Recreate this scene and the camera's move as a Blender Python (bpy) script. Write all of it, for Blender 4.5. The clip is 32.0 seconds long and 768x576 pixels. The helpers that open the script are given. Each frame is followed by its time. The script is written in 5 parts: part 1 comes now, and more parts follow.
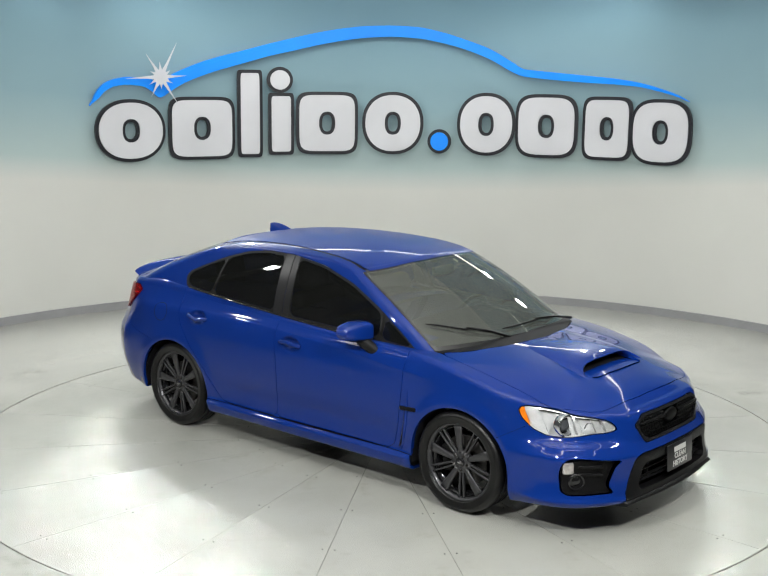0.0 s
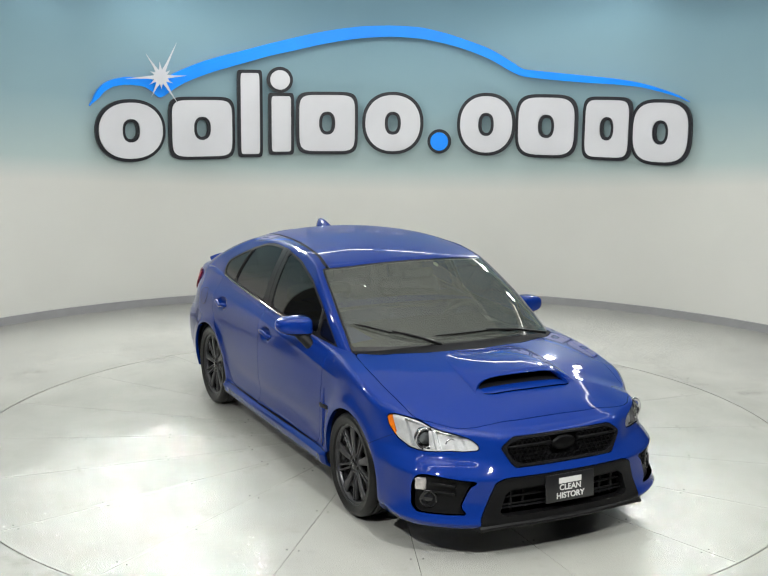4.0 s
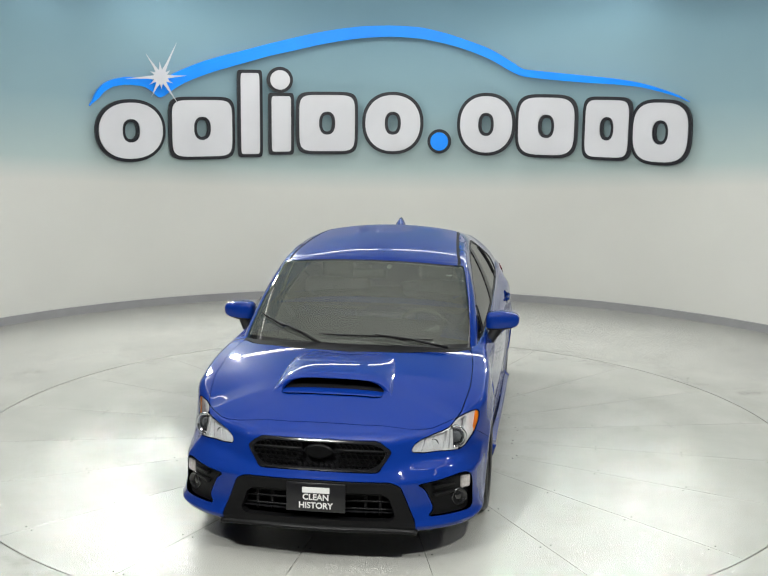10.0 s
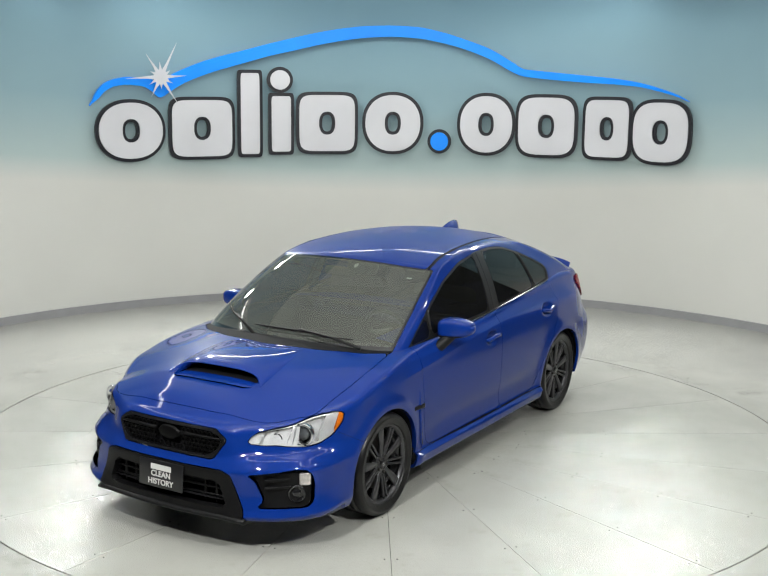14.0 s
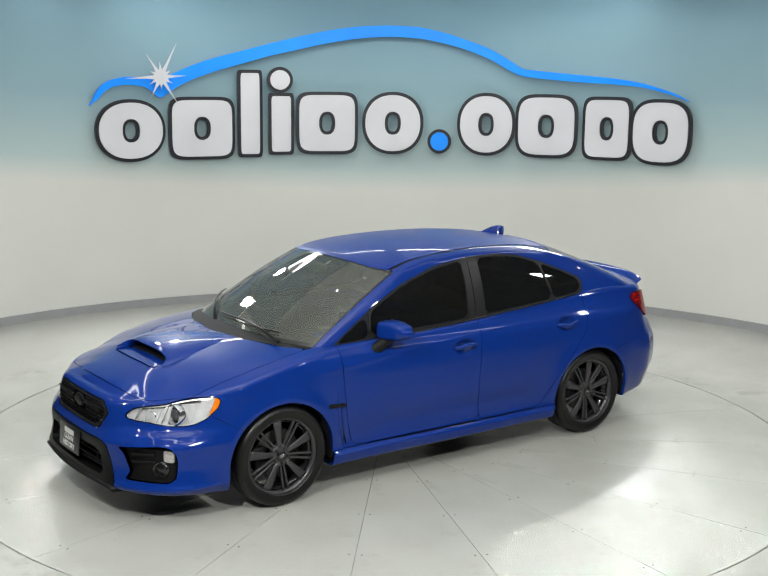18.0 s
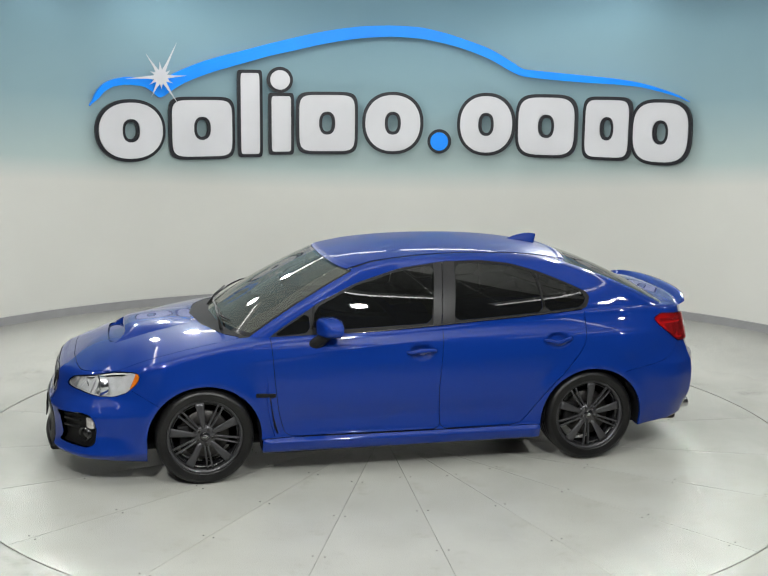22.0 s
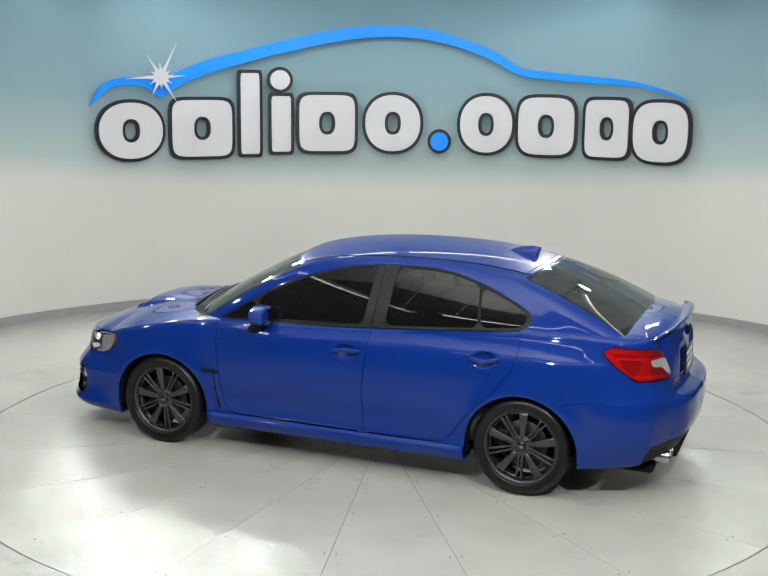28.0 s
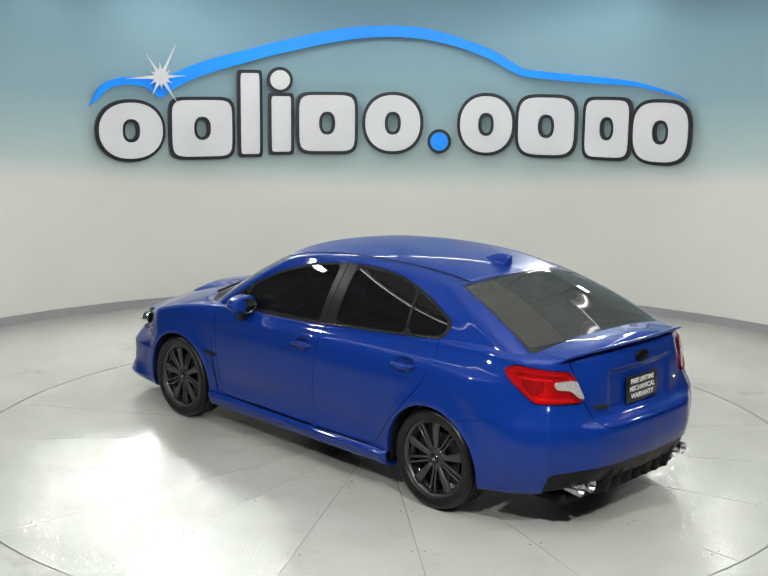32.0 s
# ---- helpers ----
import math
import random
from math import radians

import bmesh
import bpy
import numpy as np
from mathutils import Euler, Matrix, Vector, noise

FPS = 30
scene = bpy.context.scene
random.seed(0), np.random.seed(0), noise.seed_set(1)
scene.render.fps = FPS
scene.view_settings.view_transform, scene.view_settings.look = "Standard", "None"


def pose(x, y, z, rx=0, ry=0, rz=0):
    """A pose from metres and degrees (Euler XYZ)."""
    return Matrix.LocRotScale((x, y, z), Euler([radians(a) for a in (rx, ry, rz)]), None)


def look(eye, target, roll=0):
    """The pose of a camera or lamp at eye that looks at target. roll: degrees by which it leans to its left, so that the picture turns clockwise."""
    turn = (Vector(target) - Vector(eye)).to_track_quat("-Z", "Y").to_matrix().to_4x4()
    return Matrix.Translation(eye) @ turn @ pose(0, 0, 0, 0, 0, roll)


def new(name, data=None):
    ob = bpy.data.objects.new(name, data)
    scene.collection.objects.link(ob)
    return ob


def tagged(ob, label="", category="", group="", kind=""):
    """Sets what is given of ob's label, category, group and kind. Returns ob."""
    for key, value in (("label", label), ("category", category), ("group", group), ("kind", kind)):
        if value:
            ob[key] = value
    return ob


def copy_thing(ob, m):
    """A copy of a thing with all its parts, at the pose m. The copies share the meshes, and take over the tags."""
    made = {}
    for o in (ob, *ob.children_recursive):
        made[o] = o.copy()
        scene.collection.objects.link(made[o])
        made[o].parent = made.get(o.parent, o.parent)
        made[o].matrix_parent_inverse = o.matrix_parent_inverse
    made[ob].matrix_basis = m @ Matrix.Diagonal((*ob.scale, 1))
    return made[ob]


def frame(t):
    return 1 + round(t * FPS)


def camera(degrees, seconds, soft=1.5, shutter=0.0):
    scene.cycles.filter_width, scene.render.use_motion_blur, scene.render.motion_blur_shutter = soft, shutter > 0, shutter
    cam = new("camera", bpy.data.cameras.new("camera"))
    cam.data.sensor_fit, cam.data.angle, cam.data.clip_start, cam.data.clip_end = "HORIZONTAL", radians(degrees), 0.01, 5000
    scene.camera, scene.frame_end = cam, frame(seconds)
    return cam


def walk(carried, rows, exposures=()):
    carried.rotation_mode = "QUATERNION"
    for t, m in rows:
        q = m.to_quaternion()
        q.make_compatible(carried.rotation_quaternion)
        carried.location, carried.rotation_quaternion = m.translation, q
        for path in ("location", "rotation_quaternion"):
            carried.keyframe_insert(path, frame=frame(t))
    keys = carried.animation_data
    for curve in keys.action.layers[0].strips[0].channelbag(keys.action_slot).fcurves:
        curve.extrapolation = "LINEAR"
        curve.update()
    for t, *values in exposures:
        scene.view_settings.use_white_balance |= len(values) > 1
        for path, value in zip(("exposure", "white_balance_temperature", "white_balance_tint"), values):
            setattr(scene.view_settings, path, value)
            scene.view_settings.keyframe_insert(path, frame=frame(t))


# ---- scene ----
# The camera stands on a stand outside the ring; the car turns on the turntable.
cam = camera(36.926, 32.0, soft=1.35)
EYE = Vector((0.0, -8.248, 2.6644))
AIM = EYE + Vector((0.0, math.cos(0.1876), -math.sin(0.1876)))
walk(cam, [(0, look(EYE, AIM, 0.61)), (32, look(EYE, AIM, 0.61))])

# ---- world and lamps ----
WALL_R, WALL_X, WALL_Y = 5.378, 0.04, -0.1085
CEIL = 7.0
world = bpy.data.worlds.new("world")
scene.world = world
world.use_nodes = True
world.node_tree.nodes["Background"].inputs[0].default_value = (0.9, 0.95, 1.0, 1)
world.node_tree.nodes["Background"].inputs[1].default_value = 0.02
scene.view_settings.exposure = 0.2


def lamp(name, kind, at, to, power, size, size_y=None, colour=(0.975, 0.985, 0.965)):
    data = bpy.data.lights.new(name, kind)
    data.energy, data.color = power, colour
    if kind == "AREA":
        data.shape = "RECTANGLE" if size_y else "DISK"
        data.size = size
        if size_y:
            data.size_y = size_y
    else:
        data.shadow_soft_size = size
    ob = new(name, data)
    ob.matrix_world = look(at, to)
    return ob


# Floods ring the turntable under the ceiling: place, what they point at, power.
FLOODS, AIMS, POWERS = [], [], []
for x, y, z, ax, ay, az, power in ((2.70, 4.30, 3.62, 0.3, -1.4, 0.0, 570), (3.42, 3.80, 3.58, 0.0, -1.0, 0.0, 110), (4.75, 0.45, 3.62, 0.0, 0.0, 0.4, 70),
                                   (4.25, -2.70, 3.62, 0.0, 0.3, 0.5, 80), (1.62, -5.15, 3.75, 0.3, 1.6, 0.9, 540)):
    for side in (-1, 1):
        FLOODS.append((x * side, y, z))
        AIMS.append((ax * -side, ay, az))
        POWERS.append(power * (0.68 if side > 0 and y > 3 else 1.0))
for p, q, power in zip(FLOODS, AIMS, POWERS):
    way = (Vector(q) - Vector(p)).normalized()
    fl = lamp("flood_light", "SPOT", Vector(p) + way * 0.03, q, power, 0.085)
    fl.data.spot_size, fl.data.spot_blend = radians(125), 0.6
# Strip lights in a square round the turntable: place, width, turn.
STRIPS = [(-1.32, 4.2, 3.68, 0.10, 0), (1.32, 4.2, 3.68, 0.10, 0), (-1.32, -4.1, 3.72, 0.05, 0), (1.32, -4.1, 3.72, 0.05, 0)]
STRIPS += [(3.3 * side, y, 3.72, 0.05, 90) for side in (-1, 1) for y in (-3.15, -0.68, 1.79)]
for (x, y, z, wide, turn), power, up in zip(STRIPS, (11, 11, 4, 4), (14, 14, 270, 270)):
    lamp("strip_light", "AREA", (x, y, z - 0.03), (x, y, 0), power, 2.4, wide)
    # unseen upward fill, added over four strips to brighten ceiling and walls
    lamp("strip_uplight", "AREA", (x, y, z + 0.12), (x, y, CEIL + 1), up, 2.4, 0.10)

# ---- materials ----


def mat(name, colour, rough=0.5, metal=0.0, coat=0.0, spec=0.5, noise_scale=0.0, noise_amount=0.0, bump=0.0, bump_scale=200.0, emit=0.0, trans=0.0, ior=1.45, rough_var=0.0):
    m = bpy.data.materials.new(name)
    m.use_nodes = True
    nt = m.node_tree
    b = nt.nodes["Principled BSDF"]
    b.inputs["Base Color"].default_value = (*colour, 1)
    b.inputs["Roughness"].default_value = rough
    b.inputs["Metallic"].default_value = metal
    b.inputs["Coat Weight"].default_value = coat
    b.inputs["Coat Roughness"].default_value = 0.05
    b.inputs["Specular IOR Level"].default_value = spec
    b.inputs["Transmission Weight"].default_value = trans
    b.inputs["IOR"].default_value = ior
    if emit:
        b.inputs["Emission Color"].default_value = (*colour, 1)
        b.inputs["Emission Strength"].default_value = emit
    co = nt.nodes.new("ShaderNodeTexCoord")
    if noise_amount:
        tex = nt.nodes.new("ShaderNodeTexNoise")
        tex.inputs["Scale"].default_value = noise_scale
        tex.inputs["Detail"].default_value = 6
        nt.links.new(co.outputs["Object"], tex.inputs["Vector"])
        ramp = nt.nodes.new("ShaderNodeValToRGB")
        a, c = 1 - noise_amount, 1 + noise_amount
        ramp.color_ramp.elements[0].position, ramp.color_ramp.elements[1].position = 0.3, 0.7
        ramp.color_ramp.elements[0].color = (*[min(1, v * a) for v in colour], 1)
        ramp.color_ramp.elements[1].color = (*[min(1, v * c) for v in colour], 1)
        nt.links.new(tex.outputs["Fac"], ramp.inputs["Fac"])
        nt.links.new(ramp.outputs["Color"], b.inputs["Base Color"])
        if rough_var:
            mr = nt.nodes.new("ShaderNodeMapRange")
            mr.inputs["To Min"].default_value, mr.inputs["To Max"].default_value = rough - rough_var, rough + rough_var
            nt.links.new(tex.outputs["Fac"], mr.inputs["Value"])
            nt.links.new(mr.outputs["Result"], b.inputs["Roughness"])
    if bump:
        tb = nt.nodes.new("ShaderNodeTexNoise")
        tb.inputs["Scale"].default_value = bump_scale
        tb.inputs["Detail"].default_value = 3
        nt.links.new(co.outputs["Object"], tb.inputs["Vector"])
        bp = nt.nodes.new("ShaderNodeBump")
        bp.inputs["Strength"].default_value = bump
        bp.inputs["Distance"].default_value = 0.002
        nt.links.new(tb.outputs["Fac"], bp.inputs["Height"])
        nt.links.new(bp.outputs["Normal"], b.inputs["Normal"])
    return m


M_PAINT = mat("blue_paint", (0.0024, 0.0212, 0.164), 0.40, 0.0, 1.0, 0.02, 900.0, 0.10)
M_PAINT.node_tree.nodes["Principled BSDF"].inputs["Coat Roughness"].default_value = 0.04
M_PAINT.node_tree.nodes["Principled BSDF"].inputs["Coat IOR"].default_value = 1.42
M_ROOF = mat("blue_roof_paint", (0.0024, 0.0210, 0.168), 0.36, 0.0, 0.32, 0.18, 900.0, 0.10)
M_ROOF.node_tree.nodes["Principled BSDF"].inputs["Coat Roughness"].default_value = 0.03
M_BLACK = mat("black_plastic", (0.004, 0.004, 0.0043), 0.40, 0, 0, 0.22, 60, 0.2, 0.15, 900)
M_GLOSS = mat("gloss_black", (0.008, 0.008, 0.009), 0.12, 0, 0.6)
M_DARK = mat("dark_inside", (0.006, 0.006, 0.007), 0.8, 0, 0, 0.2)
M_SATIN = mat("satin_black_trim", (0.008, 0.008, 0.0083), 0.5, 0, 0, 0.2, 40, 0.15)
M_PILLAR = mat("satin_pillar_film", (0.011, 0.011, 0.012), 0.33, 0, 0, 0.35, 40, 0.1)
M_GRILLE = mat("black_mesh_plastic", (0.0025, 0.0025, 0.0027), 0.4, 0, 0, 0.12)
M_RUBBER = mat("tyre_rubber", (0.0045, 0.0045, 0.0045), 0.36, 0, 0, 0.4, 30, 0.25, 0.2, 300)
M_ALLOY = mat("dark_grey_alloy", (0.05, 0.05, 0.053), 0.35, 0.55, 0.3, 0.5, 40, 0.08)
M_STEEL = mat("brake_steel", (0.07, 0.067, 0.065), 0.4, 1.0, 0, 0.5, 60, 0.2)
M_TIP = mat("dull_chrome", (0.45, 0.45, 0.46), 0.2, 1.0, 0, 0.5, 40, 0.1)
M_CHROME = mat("chrome", (0.75, 0.76, 0.78), 0.08, 1.0)
M_REFLECT = mat("lamp_reflector", (0.86, 0.87, 0.87), 0.16, 0.40, 0.8, 0.5, 25, 0.10, 1.0, 45)
M_AMBER = mat("amber_lens", (0.85, 0.22, 0.01), 0.15, 0, 0.6, 0.5, 60, 0.12)
M_PROJ = mat("projector_glass", (0.06, 0.065, 0.07), 0.06, 0, 1.0, 0.8)
M_RED = mat("red_lens", (0.42, 0.008, 0.011), 0.12, 0, 1.0, 0.6, 80, 0.12)
M_PINK = mat("bright_red_lens", (0.75, 0.05, 0.05), 0.15, 0, 1.0, 0.6, 80, 0.12)
M_DEEPRED = mat("dark_red_lens", (0.16, 0.004, 0.006), 0.12, 0, 1.0)
M_WHITELENS = mat("clear_ribbed_lens", (0.50, 0.47, 0.45), 0.12, 0.5, 0.8, 0.5, 60, 0.2, 0.5, 60)
M_CLOTH = mat("black_seat_cloth", (0.10, 0.105, 0.10), 0.9, 0, 0, 0.2, 30, 0.25, 0.3, 700)
M_DASH = mat("dark_grey_dashboard", (0.075, 0.08, 0.075), 0.6, 0, 0, 0.3, 20, 0.15, 0.2, 600)
M_PLATE = mat("black_plate", (0.008, 0.008, 0.009), 0.3, 0, 0.3)
M_WHITE = mat("white_lettering", (0.58, 0.58, 0.56), 0.4)
M_STICKER = mat("pale_sticker", (0.55, 0.6, 0.55), 0.5)


def glass_mat(name, tint, rough=0.0, ior=1.6, film=0.0, veil_colour=(0.62, 0.66, 0.58)):
    m = bpy.data.materials.new(name)
    m.use_nodes = True
    nt = m.node_tree
    nt.nodes.remove(nt.nodes["Principled BSDF"])
    out = nt.nodes["Material Output"]
    tr = nt.nodes.new("ShaderNodeBsdfTransparent")
    tr.inputs[0].default_value = (*tint, 1)
    gl = nt.nodes.new("ShaderNodeBsdfGlossy")
    gl.inputs["Roughness"].default_value = rough
    fr = nt.nodes.new("ShaderNodeFresnel")
    fr.inputs[0].default_value = ior
    mx = nt.nodes.new("ShaderNodeMixShader")
    nt.links.new(fr.outputs[0], mx.inputs[0])
    nt.links.new(tr.outputs[0], mx.inputs[1])
    nt.links.new(gl.outputs[0], mx.inputs[2])
    last = mx
    if film:
        # film: painted-in veil for light the panes reflect; red body in the lamp glass
        df = nt.nodes.new("ShaderNodeBsdfDiffuse")
        df.inputs[0].default_value = (*veil_colour, 1)
        last = nt.nodes.new("ShaderNodeMixShader")
        last.inputs[0].default_value = film
        nt.links.new(mx.outputs[0], last.inputs[1])
        nt.links.new(df.outputs[0], last.inputs[2])
    nt.links.new(last.outputs[0], out.inputs["Surface"])
    return m


M_WINDSCREEN = glass_mat("clear_windscreen_glass", (0.40, 0.44, 0.39), 0.0, 1.55, 0.085)
M_TINT = glass_mat("dark_tinted_glass", (0.085, 0.09, 0.085), 0.0, 1.55, 0.006)
M_REAR = glass_mat("tinted_rear_glass", (0.14, 0.145, 0.14), 0.0, 1.45, 0.06, (0.62, 0.63, 0.56))
M_REDGLASS = glass_mat("red_lamp_glass", (1.0, 0.22, 0.20), 0.0, 1.6, 0.20, (0.60, 0.014, 0.018))
M_LINER = mat("grey_headliner", (0.30, 0.30, 0.29), 0.9, 0, 0, 0.2, 12, 0.1, 0.2, 500)
M_LENS = glass_mat("clear_lamp_lens", (0.97, 0.97, 0.97), 0.0, 1.3)

# ---- mesh helpers ----


def part(name, bm, material, parent, label="", smooth=True):
    me = bpy.data.meshes.new(name)
    bm.to_mesh(me)
    bm.free()
    me.materials.append(material)
    if smooth:
        for p in me.polygons:
            p.use_smooth = True
    ob = new(name, me)
    ob.parent = parent
    if label:
        tagged(ob, label)
    return ob


def share(name, me, parent, m=None):
    ob = new(name, me)
    ob.parent = parent
    if m is not None:
        ob.matrix_local = m
    return ob


def smooth_at(keys, x):
    """Cubic curve through the keys (x rising), read at x (array)."""
    k = np.array(sorted(keys), float)
    x = np.clip(np.asarray(x, float), k[0, 0], k[-1, 0])
    d = np.diff(k[:, 0])
    s = np.diff(k[:, 1]) / d
    tan = np.zeros(len(k))
    tan[1:-1] = np.where(s[:-1] * s[1:] > 0, 2 * s[:-1] * s[1:] / np.where(np.abs(s[:-1] + s[1:]) < 1e-9, 1, s[:-1] + s[1:]), 0)
    tan[0], tan[-1] = s[0], s[-1]
    i = np.clip(np.searchsorted(k[:, 0], x, "right") - 1, 0, len(k) - 2)
    t = (x - k[i, 0]) / d[i]
    h = d[i]
    return (k[i, 1] * (1 + 2 * t) * (1 - t) ** 2 + h * tan[i] * t * (1 - t) ** 2 + k[i + 1, 1] * t * t * (3 - 2 * t) + h * tan[i + 1] * t * t * (t - 1))


def curve_through(points, n):
    """n points along a smooth curve through the given points, evenly by length."""
    p = np.array(points, float)
    s = np.concatenate([[0], np.cumsum(np.linalg.norm(np.diff(p, axis=0), axis=1))])
    tan = np.gradient(p, s, axis=0)
    q = np.linspace(0, s[-1], n)
    i = np.clip(np.searchsorted(s, q, "right") - 1, 0, len(s) - 2)
    h = (s[i + 1] - s[i])[:, None]
    t = (q - s[i])[:, None] / h
    return p[i] * (1 + 2 * t) * (1 - t) ** 2 + h * tan[i] * t * (1 - t) ** 2 + p[i + 1] * t * t * (3 - 2 * t) + h * tan[i + 1] * t * t * (t - 1)


def step(a, b, x):
    t = np.clip((np.asarray(x, float) - a) / (b - a), 0, 1)
    return t * t * (3 - 2 * t)


def rounded(poly, times=2, r=0.03):
    """Corners of a polygon cut round, by r at most."""
    p = np.array(poly, float)
    for _ in range(times):
        q = np.roll(p, -1, 0)
        d = np.linalg.norm(q - p, axis=1, keepdims=True) + 1e-9
        k = np.minimum(0.3, r / d)
        p = np.stack([p + (q - p) * k, q + (p - q) * k], 1).reshape(-1, p.shape[1])
        r *= 0.4
    return p


def inside(poly, a, b):
    """Signed distance to a polygon, above zero within."""
    p = np.array(poly, float)
    q = np.roll(p, -1, 0)
    pt = np.stack([a, b], 1)
    best = np.full(len(pt), 1e9)
    odd = np.zeros(len(pt), bool)
    for (x0, y0), (x1, y1) in zip(p, q):
        e = np.array([x1 - x0, y1 - y0])
        w = pt - [x0, y0]
        t = np.clip((w @ e) / (e @ e + 1e-12), 0, 1)
        best = np.minimum(best, np.linalg.norm(w - t[:, None] * e, axis=1))
        cross = (y0 > pt[:, 1]) != (y1 > pt[:, 1])
        odd ^= cross & (pt[:, 0] < (x1 - x0) * (pt[:, 1] - y0) / (y1 - y0 + 1e-12) + x0)
    return np.where(odd, best, -best)


class Skin:
    """A surface: rows of place, normal and two surface coordinates, and faces."""

    def __init__(self, v, f):
        self.v, self.f = v, f

    x = property(lambda s: s.v[:, 0])
    y = property(lambda s: s.v[:, 1])
    z = property(lambda s: s.v[:, 2])
    u = property(lambda s: s.v[:, 6])
    w = property(lambda s: s.v[:, 7])

    def split(self, d):
        """The part where d is above zero, and the rest."""
        sides = []
        for sign in (1, -1):
            e = d * sign
            verts, faces, cut, used = [self.v], [], {}, len(self.v)
            extra = []
            pos = e > 0
            for f in self.f:
                k = [pos[i] for i in f]
                if all(k):
                    faces.append(f)
                elif any(k):
                    g = []
                    for a, b in zip(f, f[1:] + f[:1]):
                        if pos[a]:
                            g.append(a)
                        if pos[a] != pos[b]:
                            key = (a, b) if a < b else (b, a)
                            if key not in cut:
                                t = e[key[0]] / (e[key[0]] - e[key[1]])
                                extra.append(self.v[key[0]] * (1 - t) + self.v[key[1]] * t)
                                cut[key] = used + len(extra) - 1
                            g.append(cut[key])
                    if len(g) > 2:
                        faces.append(tuple(g))
            v = np.concatenate([self.v, np.array(extra)]) if extra else self.v
            sides.append(Skin(v, faces).tidy())
        return sides

    def tidy(self):
        if not self.f:
            return Skin(self.v[:0], [])
        ids = np.unique(np.concatenate([np.array(f) for f in self.f]))
        back = np.full(len(self.v), -1)
        back[ids] = np.arange(len(ids))
        return Skin(self.v[ids], [tuple(int(back[i]) for i in f) for f in self.f])

    def take(self, field, gap=0.0022):
        """Cuts out the region where field is above zero, with a joint round it. Returns region, rest."""
        d = field(self)
        rest = self.split(d + gap)[1]
        region = self.split(d - gap)[0]
        return region, rest

    def mirrored(self):
        v = self.v.copy()
        v[:, 1] *= -1
        v[:, 4] *= -1
        return Skin(v, [f[::-1] for f in self.f])

    def joined(self, other):
        n = len(self.v)
        return Skin(np.concatenate([self.v, other.v]), self.f + [tuple(i + n for i in f) for f in other.f])

    def moved(self, depth):
        v = self.v.copy()
        v[:, :3] -= v[:, 3:6] * depth
        return Skin(v, self.f)

    def part(self, name, material, parent, label="", hem=0.012, both=False):
        """One mesh, its free edges turned in by hem."""
        s = self.joined(self.mirrored()) if both else self
        v, f, nor = [tuple(p) for p in s.v[:, :3]], list(s.f), [tuple(p) for p in s.v[:, 3:6]]
        if hem:
            edges = {}
            for g in s.f:
                for a, b in zip(g, g[1:] + g[:1]):
                    if (b, a) in edges:
                        del edges[(b, a)]
                    else:
                        edges[(a, b)] = 1
            for a, b in edges:
                if both and abs(v[a][1]) < 1e-4 and abs(v[b][1]) < 1e-4:
                    continue
                pa, pb, na, nb = s.v[a, :3], s.v[b, :3], s.v[a, 3:6], s.v[b, 3:6]
                out = np.cross(pb - pa, na)
                out = tuple(out / (np.linalg.norm(out) + 1e-9))
                i = len(v)
                v += [tuple(pa), tuple(pb), tuple(pb - nb * hem), tuple(pa - na * hem)]
                nor += [out] * 4
                f.append((i + 1, i, i + 3, i + 2))
        me = bpy.data.meshes.new(name)
        me.from_pydata(v, [], f)
        me.materials.append(material)
        for p in me.polygons:
            p.use_smooth = True
        me.normals_split_custom_set_from_vertices(nor)
        ob = new(name, me)
        ob.parent = parent
        if label:
            tagged(ob, label)
        return ob


def grid_skin(p, uu, ww):
    """A skin from a grid of places p[i][j], coordinates uu[i][j] and ww[i][j]; first index round the car, second upward."""
    du = np.gradient(p, axis=0)
    dw = np.gradient(p, axis=1)
    n = np.cross(du, dw)
    n = n / (np.linalg.norm(n, axis=2, keepdims=True) + 1e-12)
    a, b = p.shape[:2]
    v = np.concatenate([p, n, uu[..., None], ww[..., None]], axis=2).reshape(-1, 8)
    f = []
    for i in range(a - 1):
        for j in range(b - 1):
            k = i * b + j
            f.append((k, k + b, k + b + 1, k + 1))
    return Skin(v, f)


def box_bm(x0, x1, y0, y1, z0, z1, bevel=0.0, seg=2):
    bm = bmesh.new()
    bmesh.ops.create_cube(bm, size=1)
    for q in bm.verts:
        q.co = Vector(((x0 + x1) / 2 + q.co.x * (x1 - x0), (y0 + y1) / 2 + q.co.y * (y1 - y0), (z0 + z1) / 2 + q.co.z * (z1 - z0)))
    if bevel:
        bmesh.ops.bevel(bm, geom=list(bm.edges), offset=bevel, segments=seg, affect="EDGES", profile=0.5)
    return bm


